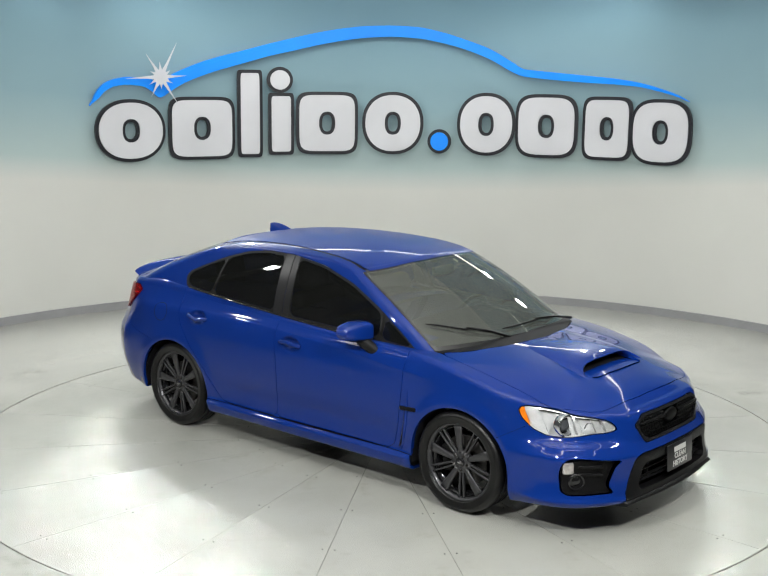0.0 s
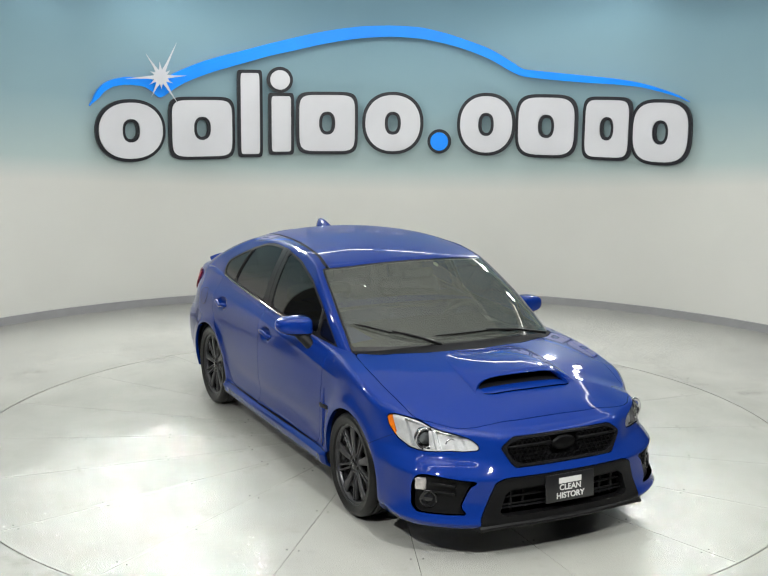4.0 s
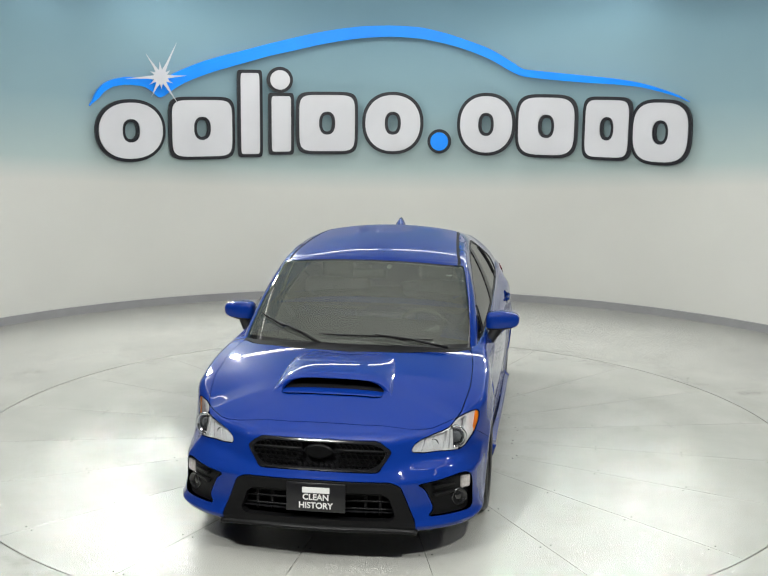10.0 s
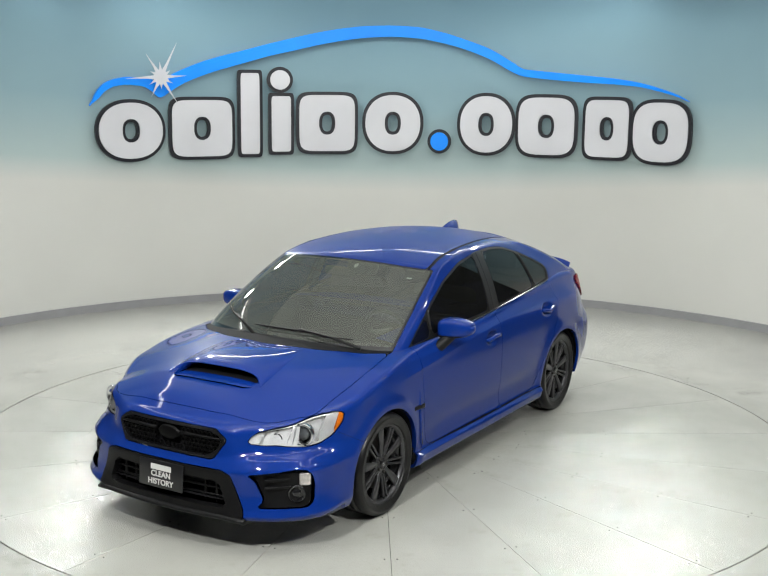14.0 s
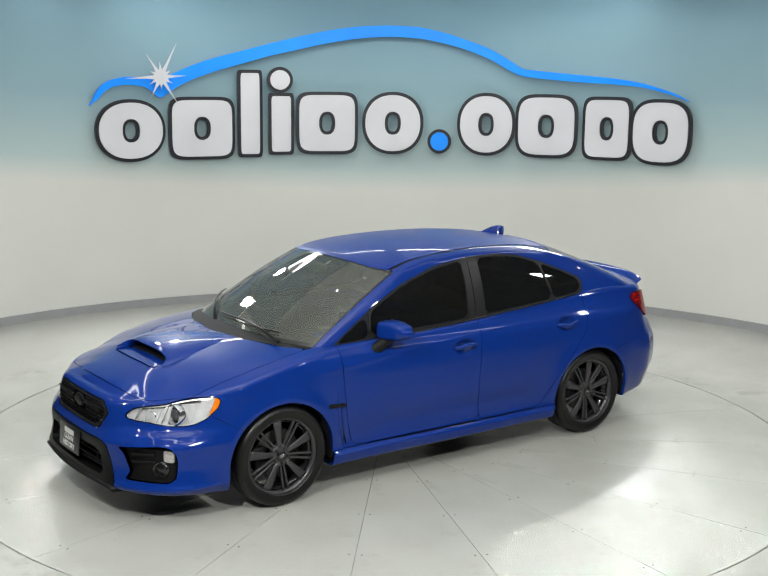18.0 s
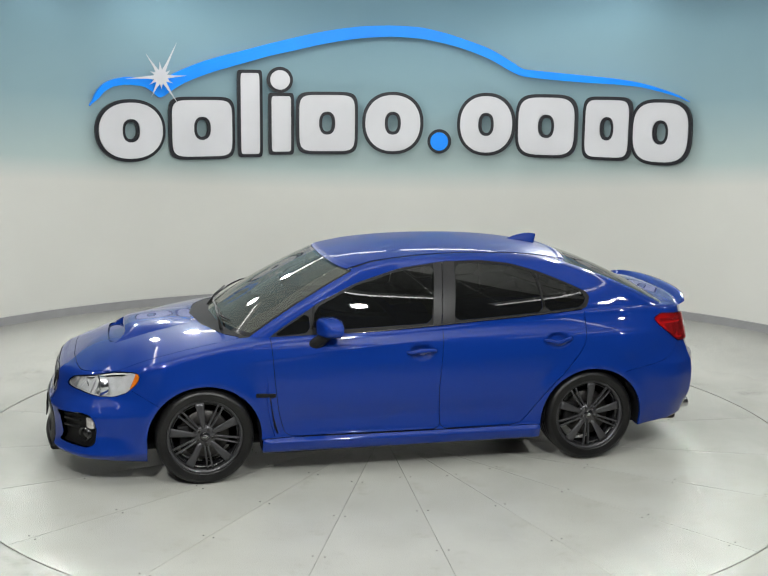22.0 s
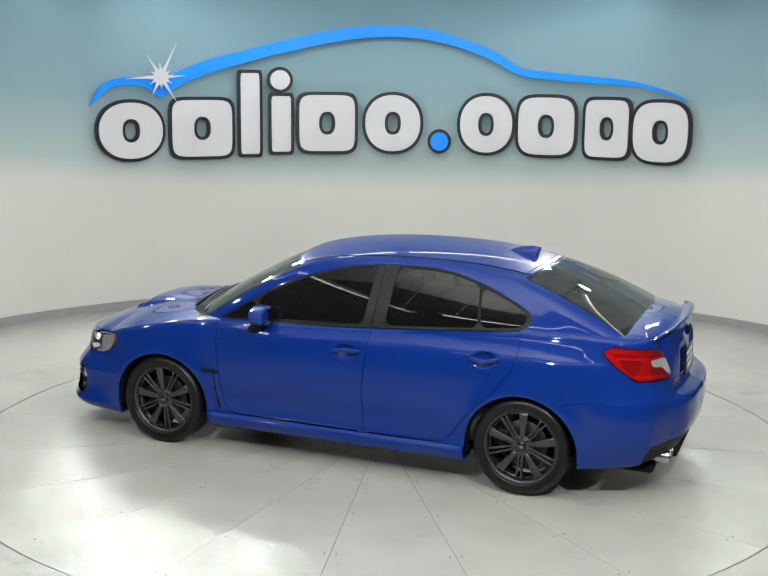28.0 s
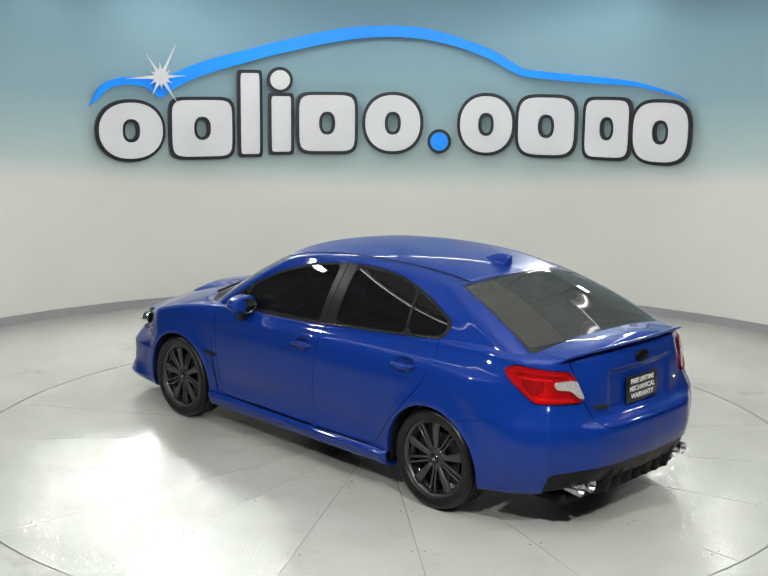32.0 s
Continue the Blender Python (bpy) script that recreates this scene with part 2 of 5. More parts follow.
def lathe_bm(profile, n=64, axis="y"):
    """A turned solid from (radius, along) pairs."""
    bm = bmesh.new()
    rings = []
    for r, a in profile:
        ring = []
        for i in range(n):
            t = 2 * math.pi * i / n
            c = (r * math.cos(t), a, r * math.sin(t)) if axis == "y" else ((a, r * math.cos(t), r * math.sin(t)) if axis == "x" else (r * math.cos(t), r * math.sin(t), a))
            ring.append(bm.verts.new(c))
        rings.append(ring)
    for p, q in zip(rings, rings[1:]):
        for i in range(n):
            bm.faces.new((p[i], p[(i + 1) % n], q[(i + 1) % n], q[i]))
    bmesh.ops.remove_doubles(bm, verts=list(bm.verts), dist=1e-6)
    bmesh.ops.recalc_face_normals(bm, faces=list(bm.faces))
    return bm


def prism_bm(outline, depth, frame_m, bevel=0.0):
    """A flat outline (a, b) made solid by depth along its third axis, laid by the matrix."""
    bm = bmesh.new()
    low = [bm.verts.new((a, b, 0)) for a, b in outline]
    top = [bm.verts.new((a, b, depth)) for a, b in outline]
    n = len(low)
    bm.faces.new(low[::-1])
    bm.faces.new(top)
    for i in range(n):
        bm.faces.new((low[i], low[(i + 1) % n], top[(i + 1) % n], top[i]))
    if bevel:
        es = [e for e in bm.edges if e.verts[0] in top and e.verts[1] in top]
        bmesh.ops.bevel(bm, geom=es, offset=bevel, segments=2, affect="EDGES")
    bmesh.ops.recalc_face_normals(bm, faces=list(bm.faces))
    bm.transform(frame_m)
    return bm


def tube_bm(points, radius, n=10):
    """A round bar along points; radius may be a list."""
    p = [Vector(q) for q in points]
    rad = radius if isinstance(radius, (list, tuple)) else [radius] * len(p)
    bm = bmesh.new()
    rings = []
    for i, c in enumerate(p):
        d = (p[min(i + 1, len(p) - 1)] - p[max(i - 1, 0)]).normalized()
        q = d.to_track_quat("Z", "Y")
        rings.append([bm.verts.new(c + q @ Vector((rad[i] * math.cos(2 * math.pi * k / n), rad[i] * math.sin(2 * math.pi * k / n), 0))) for k in range(n)])
    for a, b in zip(rings, rings[1:]):
        for k in range(n):
            bm.faces.new((a[k], a[(k + 1) % n], b[(k + 1) % n], b[k]))
    bm.faces.new(rings[0][::-1])
    bm.faces.new(rings[-1])
    return bm

# ---- the room ----


def wall_point(deg, z, r=WALL_R):
    a = radians(deg)
    return Vector((WALL_X + r * math.sin(a), WALL_Y + r * math.cos(a), z))


def arc_solid(a0, a1, r0, r1, z0, z1, n=96):
    """A curved slab between two radii, angles from the far side."""
    bm = bmesh.new()
    cols = []
    for i in range(n + 1):
        d = a0 + (a1 - a0) * i / n
        cols.append([bm.verts.new(wall_point(d, z, r)) for r, z in ((r0, z0), (r0, z1), (r1, z1), (r1, z0))])
    for a, b in zip(cols, cols[1:]):
        for k in range(4):
            bm.faces.new((a[k], a[(k + 1) % 4], b[(k + 1) % 4], b[k]))
    bm.faces.new(cols[0])
    bm.faces.new(cols[-1][::-1])
    bmesh.ops.recalc_face_normals(bm, faces=list(bm.faces))
    return bm


def mural_mat():
    m = mat("painted_wall", (0.62, 0.62, 0.57), 0.75, 0, 0, 0.3, 1.3, 0.03, 0.1, 160)
    nt = m.node_tree
    b = nt.nodes["Principled BSDF"]
    co = nt.nodes.new("ShaderNodeTexCoord")
    sep = nt.nodes.new("ShaderNodeSeparateXYZ")
    nt.links.new(co.outputs["Object"], sep.inputs[0])
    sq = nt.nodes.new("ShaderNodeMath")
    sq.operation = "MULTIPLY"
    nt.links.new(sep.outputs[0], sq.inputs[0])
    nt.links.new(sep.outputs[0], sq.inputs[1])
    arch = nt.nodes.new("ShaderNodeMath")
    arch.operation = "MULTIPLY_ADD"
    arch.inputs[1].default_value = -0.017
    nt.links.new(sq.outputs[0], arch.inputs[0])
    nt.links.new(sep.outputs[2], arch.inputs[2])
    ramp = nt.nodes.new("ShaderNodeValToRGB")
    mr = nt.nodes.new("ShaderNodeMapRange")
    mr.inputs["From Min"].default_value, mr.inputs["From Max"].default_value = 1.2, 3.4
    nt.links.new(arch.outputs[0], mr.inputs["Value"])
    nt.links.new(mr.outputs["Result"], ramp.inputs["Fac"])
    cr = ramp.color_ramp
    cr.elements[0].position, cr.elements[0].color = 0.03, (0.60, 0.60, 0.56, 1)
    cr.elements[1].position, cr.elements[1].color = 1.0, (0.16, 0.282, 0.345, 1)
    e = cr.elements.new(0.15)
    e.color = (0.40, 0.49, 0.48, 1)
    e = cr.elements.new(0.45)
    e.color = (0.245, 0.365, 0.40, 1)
    stain = nt.nodes.new("ShaderNodeTexNoise")
    stain.inputs["Scale"].default_value = 0.9
    stain.inputs["Detail"].default_value = 5
    nt.links.new(co.outputs["Object"], stain.inputs["Vector"])
    mx = nt.nodes.new("ShaderNodeMixRGB")
    mx.blend_type = "MULTIPLY"
    mx.inputs[0].default_value = 0.12
    nt.links.new(ramp.outputs[0], mx.inputs[1])
    nt.links.new(stain.outputs["Fac"], mx.inputs[2])
    nt.links.new(mx.outputs[0], b.inputs["Base Color"])
    return m


def floor_mat(name, colour):
    m = mat(name, colour, 0.3, 0, 0, 0.65)
    nt = m.node_tree
    b = nt.nodes["Principled BSDF"]
    co = nt.nodes.new("ShaderNodeTexCoord")
    big = nt.nodes.new("ShaderNodeTexNoise")
    big.inputs["Scale"].default_value, big.inputs["Detail"].default_value = 1.6, 8
    speck = nt.nodes.new("ShaderNodeTexNoise")
    speck.inputs["Scale"].default_value, speck.inputs["Detail"].default_value = 165, 0
    for t in (big, speck):
        nt.links.new(co.outputs["Object"], t.inputs["Vector"])
    ramp = nt.nodes.new("ShaderNodeValToRGB")
    ramp.color_ramp.elements[0].position, ramp.color_ramp.elements[1].position = 0.3, 0.75
    ramp.color_ramp.elements[0].color = (*[v * 0.90 for v in colour], 1)
    ramp.color_ramp.elements[1].color = (*[min(1, v * 1.07) for v in colour], 1)
    nt.links.new(big.outputs["Fac"], ramp.inputs["Fac"])
    scuff = nt.nodes.new("ShaderNodeTexNoise")
    scuff.inputs["Scale"].default_value, scuff.inputs["Detail"].default_value, scuff.inputs["Roughness"].default_value = 2.7, 12, 0.72
    nt.links.new(co.outputs["Object"], scuff.inputs["Vector"])
    worn = nt.nodes.new("ShaderNodeValToRGB")
    worn.color_ramp.elements[0].position, worn.color_ramp.elements[1].position = 0.58, 0.74
    worn.color_ramp.elements[0].color, worn.color_ramp.elements[1].color = (1, 1, 1, 1), (0.72, 0.72, 0.70, 1)
    nt.links.new(scuff.outputs["Fac"], worn.inputs["Fac"])
    dirt = nt.nodes.new("ShaderNodeMixRGB")
    dirt.blend_type = "MULTIPLY"
    dirt.inputs[0].default_value = 1.0
    nt.links.new(ramp.outputs[0], dirt.inputs[1])
    nt.links.new(worn.outputs[0], dirt.inputs[2])
    nt.links.new(dirt.outputs[0], b.inputs["Base Color"])
    mr = nt.nodes.new("ShaderNodeMapRange")
    mr.inputs["To Min"].default_value, mr.inputs["To Max"].default_value = 0.05, 0.09
    nt.links.new(big.outputs["Fac"], mr.inputs["Value"])
    nt.links.new(mr.outputs["Result"], b.inputs["Roughness"])
    bp = nt.nodes.new("ShaderNodeBump")
    bp.inputs["Strength"].default_value, bp.inputs["Distance"].default_value = 1.0, 0.0019
    nt.links.new(speck.outputs["Fac"], bp.inputs["Height"])
    nt.links.new(bp.outputs["Normal"], b.inputs["Normal"])
    return m


M_FLOOR = floor_mat("grey_epoxy_floor", (0.34, 0.34, 0.312))
M_TABLE = floor_mat("pale_epoxy_turntable", (0.355, 0.355, 0.325))
M_WALL = mural_mat()
M_SKIRT = mat("grey_skirting", (0.26, 0.26, 0.265), 0.5, 0, 0, 0.3, 6, 0.05)
M_BACKWALL = mat("charcoal_wall", (0.10, 0.10, 0.105), 0.8, 0, 0, 0.3, 1.5, 0.2)
M_CEIL = mat("white_ceiling", (0.75, 0.75, 0.73), 0.85, 0, 0, 0.3, 2, 0.05)
M_JOINT = mat("dark_joint", (0.02, 0.02, 0.018), 0.8)
M_LAMP = mat("glowing_diffuser", (0.985, 0.985, 0.965), 0.5, emit=9.0)
M_FLOOD = mat("glowing_flood_lens", (0.985, 0.985, 0.975), 0.5, emit=60.0)
M_LAMP_DIM = mat("dim_diffuser", (0.985, 0.985, 0.965), 0.5, emit=8.0)
M_LAMPBODY = mat("white_lamp_housing", (0.6, 0.6, 0.6), 0.5)

TABLE_R = 3.005
bm = bmesh.new()
n = 128
far = []
for i in range(n):
    a = 2 * math.pi * i / n
    near = bm.verts.new(((TABLE_R + 0.012) * math.cos(a), (TABLE_R + 0.012) * math.sin(a), 0))
    s = 9.5 / max(abs(math.cos(a)), abs(math.sin(a)))
    outer = bm.verts.new((s * math.cos(a), s * math.sin(a) - 2.5, 0))
    deep = bm.verts.new((near.co.x, near.co.y, -0.08))
    far.append((deep, near, outer))
for p, q in zip(far, far[1:] + far[:1]):
    bm.faces.new((p[1], p[2], q[2], q[1]))
    bm.faces.new((p[0], p[1], q[1], q[0]))
bmesh.ops.recalc_face_normals(bm, faces=list(bm.faces))
floor = tagged(part("floor", bm, M_FLOOR, None, smooth=False), "pale grey glossy epoxy floor round the turntable", "floor", kind="structure")
pit = tagged(part("pit_floor", lathe_bm([(0.0, -0.085), (3.2, -0.085), (3.2, -0.10), (0.0, -0.10)], 64, "z"), M_JOINT, None, smooth=False), "dark pit floor under the turntable", "floor", kind="structure")

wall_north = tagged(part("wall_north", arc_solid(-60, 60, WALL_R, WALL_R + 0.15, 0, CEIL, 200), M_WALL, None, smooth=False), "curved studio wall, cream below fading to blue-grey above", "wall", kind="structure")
skirt = tagged(part("baseboard", arc_solid(-60, 60, WALL_R - 0.03, WALL_R - 0.002, 0.0, 0.084, 200), M_SKIRT, None, smooth=False), "plain grey skirting along the curved wall", "baseboard", kind="structure")
for nm, b in (("wall_west", (-7.2, -7.05, -12, 6.05)), ("wall_east", (7.05, 7.2, -12, 6.05)), ("wall_south", (-7.2, 7.2, -12.15, -12)), ("wall_back", (-7.2, 7.2, 6.05, 6.2))):
    tagged(part(nm, box_bm(*b, 0, CEIL), M_BACKWALL, None, smooth=False), "dark charcoal studio wall round the turntable", "wall", kind="structure")
tagged(part("ceiling", box_bm(-7.2, 7.2, -5.0, 6.2, CEIL, CEIL + 0.15), M_CEIL, None, smooth=False), "plain white studio ceiling over the turntable", "ceiling", kind="structure")
tagged(part("ceiling_dark", box_bm(-7.2, 7.2, -12.15, -5.002, CEIL, CEIL + 0.15), M_BACKWALL, None, smooth=False), "dark charcoal ceiling over the dark end of the studio", "ceiling", kind="structure")


def strip_fixture(x, y, z, wide, turn):
    top = new("strip_light_fixture")
    top.matrix_world = pose(x, y, z, 0, 0, turn)
    part("housing", box_bm(-1.22, 1.22, -0.09, 0.09, 0.0, 0.10, 0.006), M_LAMPBODY, top, smooth=False)
    part("diffuser", box_bm(-1.2, 1.2, -wide / 2, wide / 2, -0.022, -0.0005, 0.008), M_LAMP if wide > 0.07 else M_LAMP_DIM, top, "glowing white diffuser", smooth=False)
    for dx in (-1.0, 1.0):
        b = box_bm(-0.006, 0.006, -0.006, 0.006, 0.05, CEIL - z)
        b.transform(Matrix.Translation((dx, 0, 0)))
        part("hanger", b, M_LAMPBODY, top, smooth=False)
    return tagged(top, "long white strip light hung from the ceiling", "ceiling light", "strip lights")


for spot in STRIPS:
    strip_fixture(*spot)


def flood_fixture(p, q):
    top = new("flood_light_fixture")
    top.matrix_world = look(p, q)
    part("housing", box_bm(-0.14, 0.14, -0.11, 0.11, 0.02, 0.14, 0.02), M_LAMPBODY, top)
    part("lens", box_bm(-0.11, 0.11, -0.08, 0.08, 0.014, 0.0185), M_FLOOD, top, "glowing white lens", smooth=False)
    part("bracket", box_bm(-0.03, 0.03, -0.09, 0.09, 0.141, 0.20, 0.004), M_BLACK, top, smooth=False)
    pole = box_bm(-0.015, 0.015, -0.015, 0.015, 0.0, CEIL - p[2])
    pole.transform(top.matrix_world.inverted() @ Matrix.Translation(Vector(p) - (Vector(q) - Vector(p)).normalized() * 0.18))
    part("pole", pole, M_BLACK, top, smooth=False)
    return tagged(top, "white flood light on a black bracket under the ceiling", "flood light", "flood lights")


for p, q in zip(FLOODS, AIMS):
    flood_fixture(p, q)

# ---- the turntable ----
turntable = new("turntable")
tagged(turntable, "round turntable with a pale glossy epoxy top and thin joints", "turntable")
part("drum", lathe_bm([(0.0, -0.025), (TABLE_R - 0.004, -0.025), (TABLE_R - 0.004, -0.08), (0.0, -0.08)], 128, "z"), M_JOINT, turntable, "dark drum under the deck", smooth=False)


def wedge_bm(half, n=10):
    """One pie-shaped deck plate with a small chamfer, pointing along x."""
    bm = bmesh.new()
    gap = 0.0016
    rim = [(TABLE_R * math.cos(half * t), TABLE_R * math.sin(half * t)) for t in np.linspace(-1, 1, n)]
    nose = gap / math.sin(half)
    pts = [(nose, 0)]
    for x, y in rim:
        k = gap * (1 if y > 0 else -1) if abs(abs(math.atan2(y, x)) - half) < 1e-6 else 0
        pts.append((x, y - k))
    cols = [[bm.verts.new((x * c, y * c, z)) for x, y in pts] for z, c in ((-0.02, 1.0), (-0.0025, 1.0), (0.0, 0.9990))]
    m = len(pts)
    for a, b in zip(cols, cols[1:]):
        for i in range(m):
            bm.faces.new((a[i], a[(i + 1) % m], b[(i + 1) % m], b[i]))
    bm.faces.new(cols[-1])
    bmesh.ops.recalc_face_normals(bm, faces=list(bm.faces))
    return bm


plate_mesh = screw_mesh = None
for k in range(20):
    turn = Matrix.Rotation(radians(50.5 + 9 + 18 * k), 4, "Z")
    if plate_mesh is None:
        first = part("deck_plate", wedge_bm(radians(9)), M_TABLE, turntable, smooth=False)
        first.matrix_local = turn
        plate_mesh = first.data
    else:
        share("deck_plate", plate_mesh, turntable, turn)
for k in range(20):
    for r in (1.02, 1.62, 2.22, 2.80):
        for side in (-1, 1):
            at = Matrix.Rotation(radians(50.5 + 18 * k), 4, "Z") @ Matrix.Translation((r + 0.05 * ((k * 7 + int(r * 10)) % 3 - 1), 0.035 * side, 0.0012))
            if screw_mesh is None:
                first = part("screw", lathe_bm([(0.0, 0.0012), (0.0042, 0.001), (0.0055, -0.001)], 10, "z"), M_JOINT, turntable)
                first.matrix_local = at
                screw_mesh = first.data
            else:
                share("screw", screw_mesh, turntable, at)

# ---- the car ----
car = new("car")
tagged(car, "glossy bright blue four-door sedan with dark grey alloy wheels", "car")

# Plan outline of the half body, from the nose to the tail.
PLAN = [(2.335, 0), (2.33, 0.22), (2.29, 0.48), (2.20, 0.67), (2.06, 0.81), (1.86, 0.868), (1.6, 0.882), (1.32, 0.888), (1.0, 0.876), (0.6, 0.878), (0.0, 0.888), (-0.6, 0.893),
        (-1.0, 0.897), (-1.32, 0.905), (-1.6, 0.903), (-1.8, 0.882), (-2.0, 0.825), (-2.12, 0.73), (-2.20, 0.58), (-2.25, 0.36), (-2.275, 0)]
NU = 330
PL = curve_through(PLAN, NU)
PL[:, 1] = np.maximum(PL[:, 1], 0)
PL[0, 1] = PL[-1, 1] = 0
ARC = np.concatenate([[0], np.cumsum(np.linalg.norm(np.diff(PL, axis=0), axis=1))])


def arc_of(x, y):
    """Length along the plan outline nearest to a place."""
    return float(ARC[np.argmin((PL[:, 0] - x) ** 2 + (PL[:, 1] - y) ** 2)])


TOP_EDGE = [(-2.28, 1.055), (-2.2, 1.055), (-2.1, 1.05), (-1.9, 1.055), (-1.6, 1.07), (-1.3, 1.065), (-0.3, 0.985), (0.9, 0.935), (1.05, 0.925), (1.32, 0.885), (1.6, 0.825), (1.75, 0.79), (1.9, 0.762),
            (2.05, 0.748), (2.2, 0.735), (2.34, 0.722)]
BOTTOM = [(-2.28, 0.30), (-2.0, 0.25), (-1.7, 0.225), (-1.0, 0.178), (0.95, 0.178), (1.7, 0.165), (2.05, 0.195), (2.34, 0.205)]
SIDE = [(0.16, 0.05), (0.22, 0.035), (0.285, 0.022), (0.33, 0.016), (0.45, 0.006), (0.6, 0.0), (0.74, 0.004), (0.83, 0.014), (0.88, 0.026), (0.93, 0.060), (1.0, 0.100), (1.06, 0.125)]
NOSE = [(0.16, 0.06), (0.205, 0.006), (0.23, -0.004), (0.28, -0.002), (0.38, 0.006), (0.47, 0.0), (0.51, 0.02), (0.55, 0.042), (0.62, 0.055), (0.69, 0.075), (0.74, 0.12)]
CORNER = [(0.16, 0.05), (0.20, 0.004), (0.225, -0.010), (0.27, -0.004), (0.36, 0.010), (0.47, 0.012), (0.53, 0.045), (0.58, 0.085), (0.65, 0.105), (0.72, 0.125), (0.80, 0.15)]
TAIL = [(0.22, 0.07), (0.30, 0.01), (0.40, -0.04), (0.52, -0.062), (0.62, -0.060), (0.655, -0.046), (0.685, 0.024), (0.72, 0.036), (0.90, 0.045), (1.0, 0.062), (1.06, 0.075)]
HIP = [(0.22, 0.05), (0.30, 0.02), (0.42, -0.012), (0.55, -0.022), (0.65, -0.012), (0.70, 0.010), (0.75, 0.03), (0.85, 0.055), (0.97, 0.085), (1.06, 0.115)]
HOOD_LINE = [(0.6, 1.0), (1.0, 0.99), (1.2, 0.98), (1.4, 0.958), (1.6, 0.927), (1.85, 0.868), (1.95, 0.836), (2.08, 0.790), (2.18, 0.752), (2.30, 0.716)]
DECK_LINE = [(-2.2, 1.085), (-2.1, 1.10), (-1.9, 1.105), (-1.6, 1.11), (-1.2, 1.1), (0.6, 1.0)]


def lower_skin():
    x, y = PL[:, 0], PL[:, 1]
    tan = np.gradient(PL, ARC, axis=0)
    out = np.stack([-tan[:, 1], tan[:, 0]], 1) * -1
    out = out / np.linalg.norm(out, axis=1, keepdims=True)
    out[0], out[-1] = (1, 0), (-1, 0)
    zt, zb = smooth_at(TOP_EDGE, x), smooth_at(BOTTOM, x)
    front, back = x > 1.0, x < -1.0
    w_side = np.where(front, step(1.97, 1.58, x), np.where(back, step(-2.0, -1.6, x), 1.0))
    w_mid = np.where(front, 1 - step(0.36, 0.60, y), np.where(back, 1 - step(0.40, 0.62, y), 0)) * (1 - w_side)
    w_cor = 1 - w_side - w_mid
    r = np.where(front, 0.045 + 0.02 * step(1.2, 2.2, x), np.where(back, 0.05, 0.03))
    nw, nf, nt = 60, 8, 26
    # height of the shoulder crease and how strongly it stands out along the flank
    zc = smooth_at([(-2.3, 0.90), (-1.8, 0.895), (-1.29, 0.912), (-0.7, 0.914), (-0.25, 0.900), (0.32, 0.866), (0.87, 0.815), (1.2, 0.79), (2.4, 0.6)], x)
    keen = step(-1.75, -1.35, x) * step(1.15, 0.92, x)
    low_share = 0.80 + ((zc - zb - 0.006) / (zt - r - zb - 0.006) - 0.80) * step(-1.95, -1.6, x) * step(1.35, 1.0, x)
    jc = 46
    cols, ws = [], []

    def offset(z):
        o = w_side * smooth_at(SIDE, z)
        o = o + np.where(front, w_mid * smooth_at(NOSE, z) + w_cor * smooth_at(CORNER, z), w_mid * smooth_at(TAIL, z) + w_cor * smooth_at(HIP, z))
        for cx in (1.325, -1.325):
            d = np.hypot((x - cx) / 1.04, z - 0.318)
            o = o - 0.014 * np.exp(-((d - 0.36) / 0.055) ** 2) * (y > 0.6)
        # raised edge along the doors' foot
        o = o - 0.006 * np.exp(-((z - 0.30) / 0.02) ** 2) * (np.abs(x) < 0.95)
        o = o - 0.050 * step(0.287, 0.268, z) * step(0.165, 0.20, z) * step(1.0, 0.90, np.abs(x)) * (y > 0.5)
        # finger cups behind the door handles
        for hx, hz in ((-0.112, 0.822), (-1.07, 0.866)):
            o = o + 0.040 * np.exp(-(((x - hx) / 0.074) ** 2 + ((z - hz) / 0.038) ** 2) ** 3) * (y > 0.5)
        # recess round the rear plate
        o = o + 0.022 * np.where(x < -2, step(0.335, 0.305, y) * step(0.70, 0.725, z) * step(0.955, 0.925, z), 0)
        # blade along the foot of the front bumper's corners
        o = o - 0.014 * np.exp(-np.abs(z - 0.236) / 0.022) * w_cor * front
        # upright edge of the rear bumper under the lamps
        o = o - 0.017 * np.exp(-np.abs(ARC - 5.10) / 0.05) * step(0.34, 0.45, z) * step(0.81, 0.74, z) * back
        # the shoulder crease
        o = o - 0.0062 * np.exp(-np.abs(z - zc) / 0.022) * keen * (y > 0.5)
        # side crease over the door foot
        o = o + 0.010 * np.exp(-((z - 0.40) / 0.06) ** 2) * step(0.95, 0.6, np.abs(x)) * (y > 0.5)
        return o

    for j in range(3):
        z = zb + 0.012 * (j == 0)
        o = offset(zb) + (0.14, 0.07, 0.012)[j]
        cols.append(np.concatenate([PL - out * o[:, None], z[:, None]], 1))
        ws.append(-0.3 + 0.1 * j)
    for j in range(nw):
        share_up = low_share * j / jc if j <= jc else low_share + (1 - low_share) * (j - jc) / (nw - 1 - jc)
        z = zb + 0.006 + (zt - r - zb - 0.006) * share_up
        o = offset(z)
        cols.append(np.concatenate([PL - out * o[:, None], z[:, None]], 1))
        ws.append(j / (nw - 1))
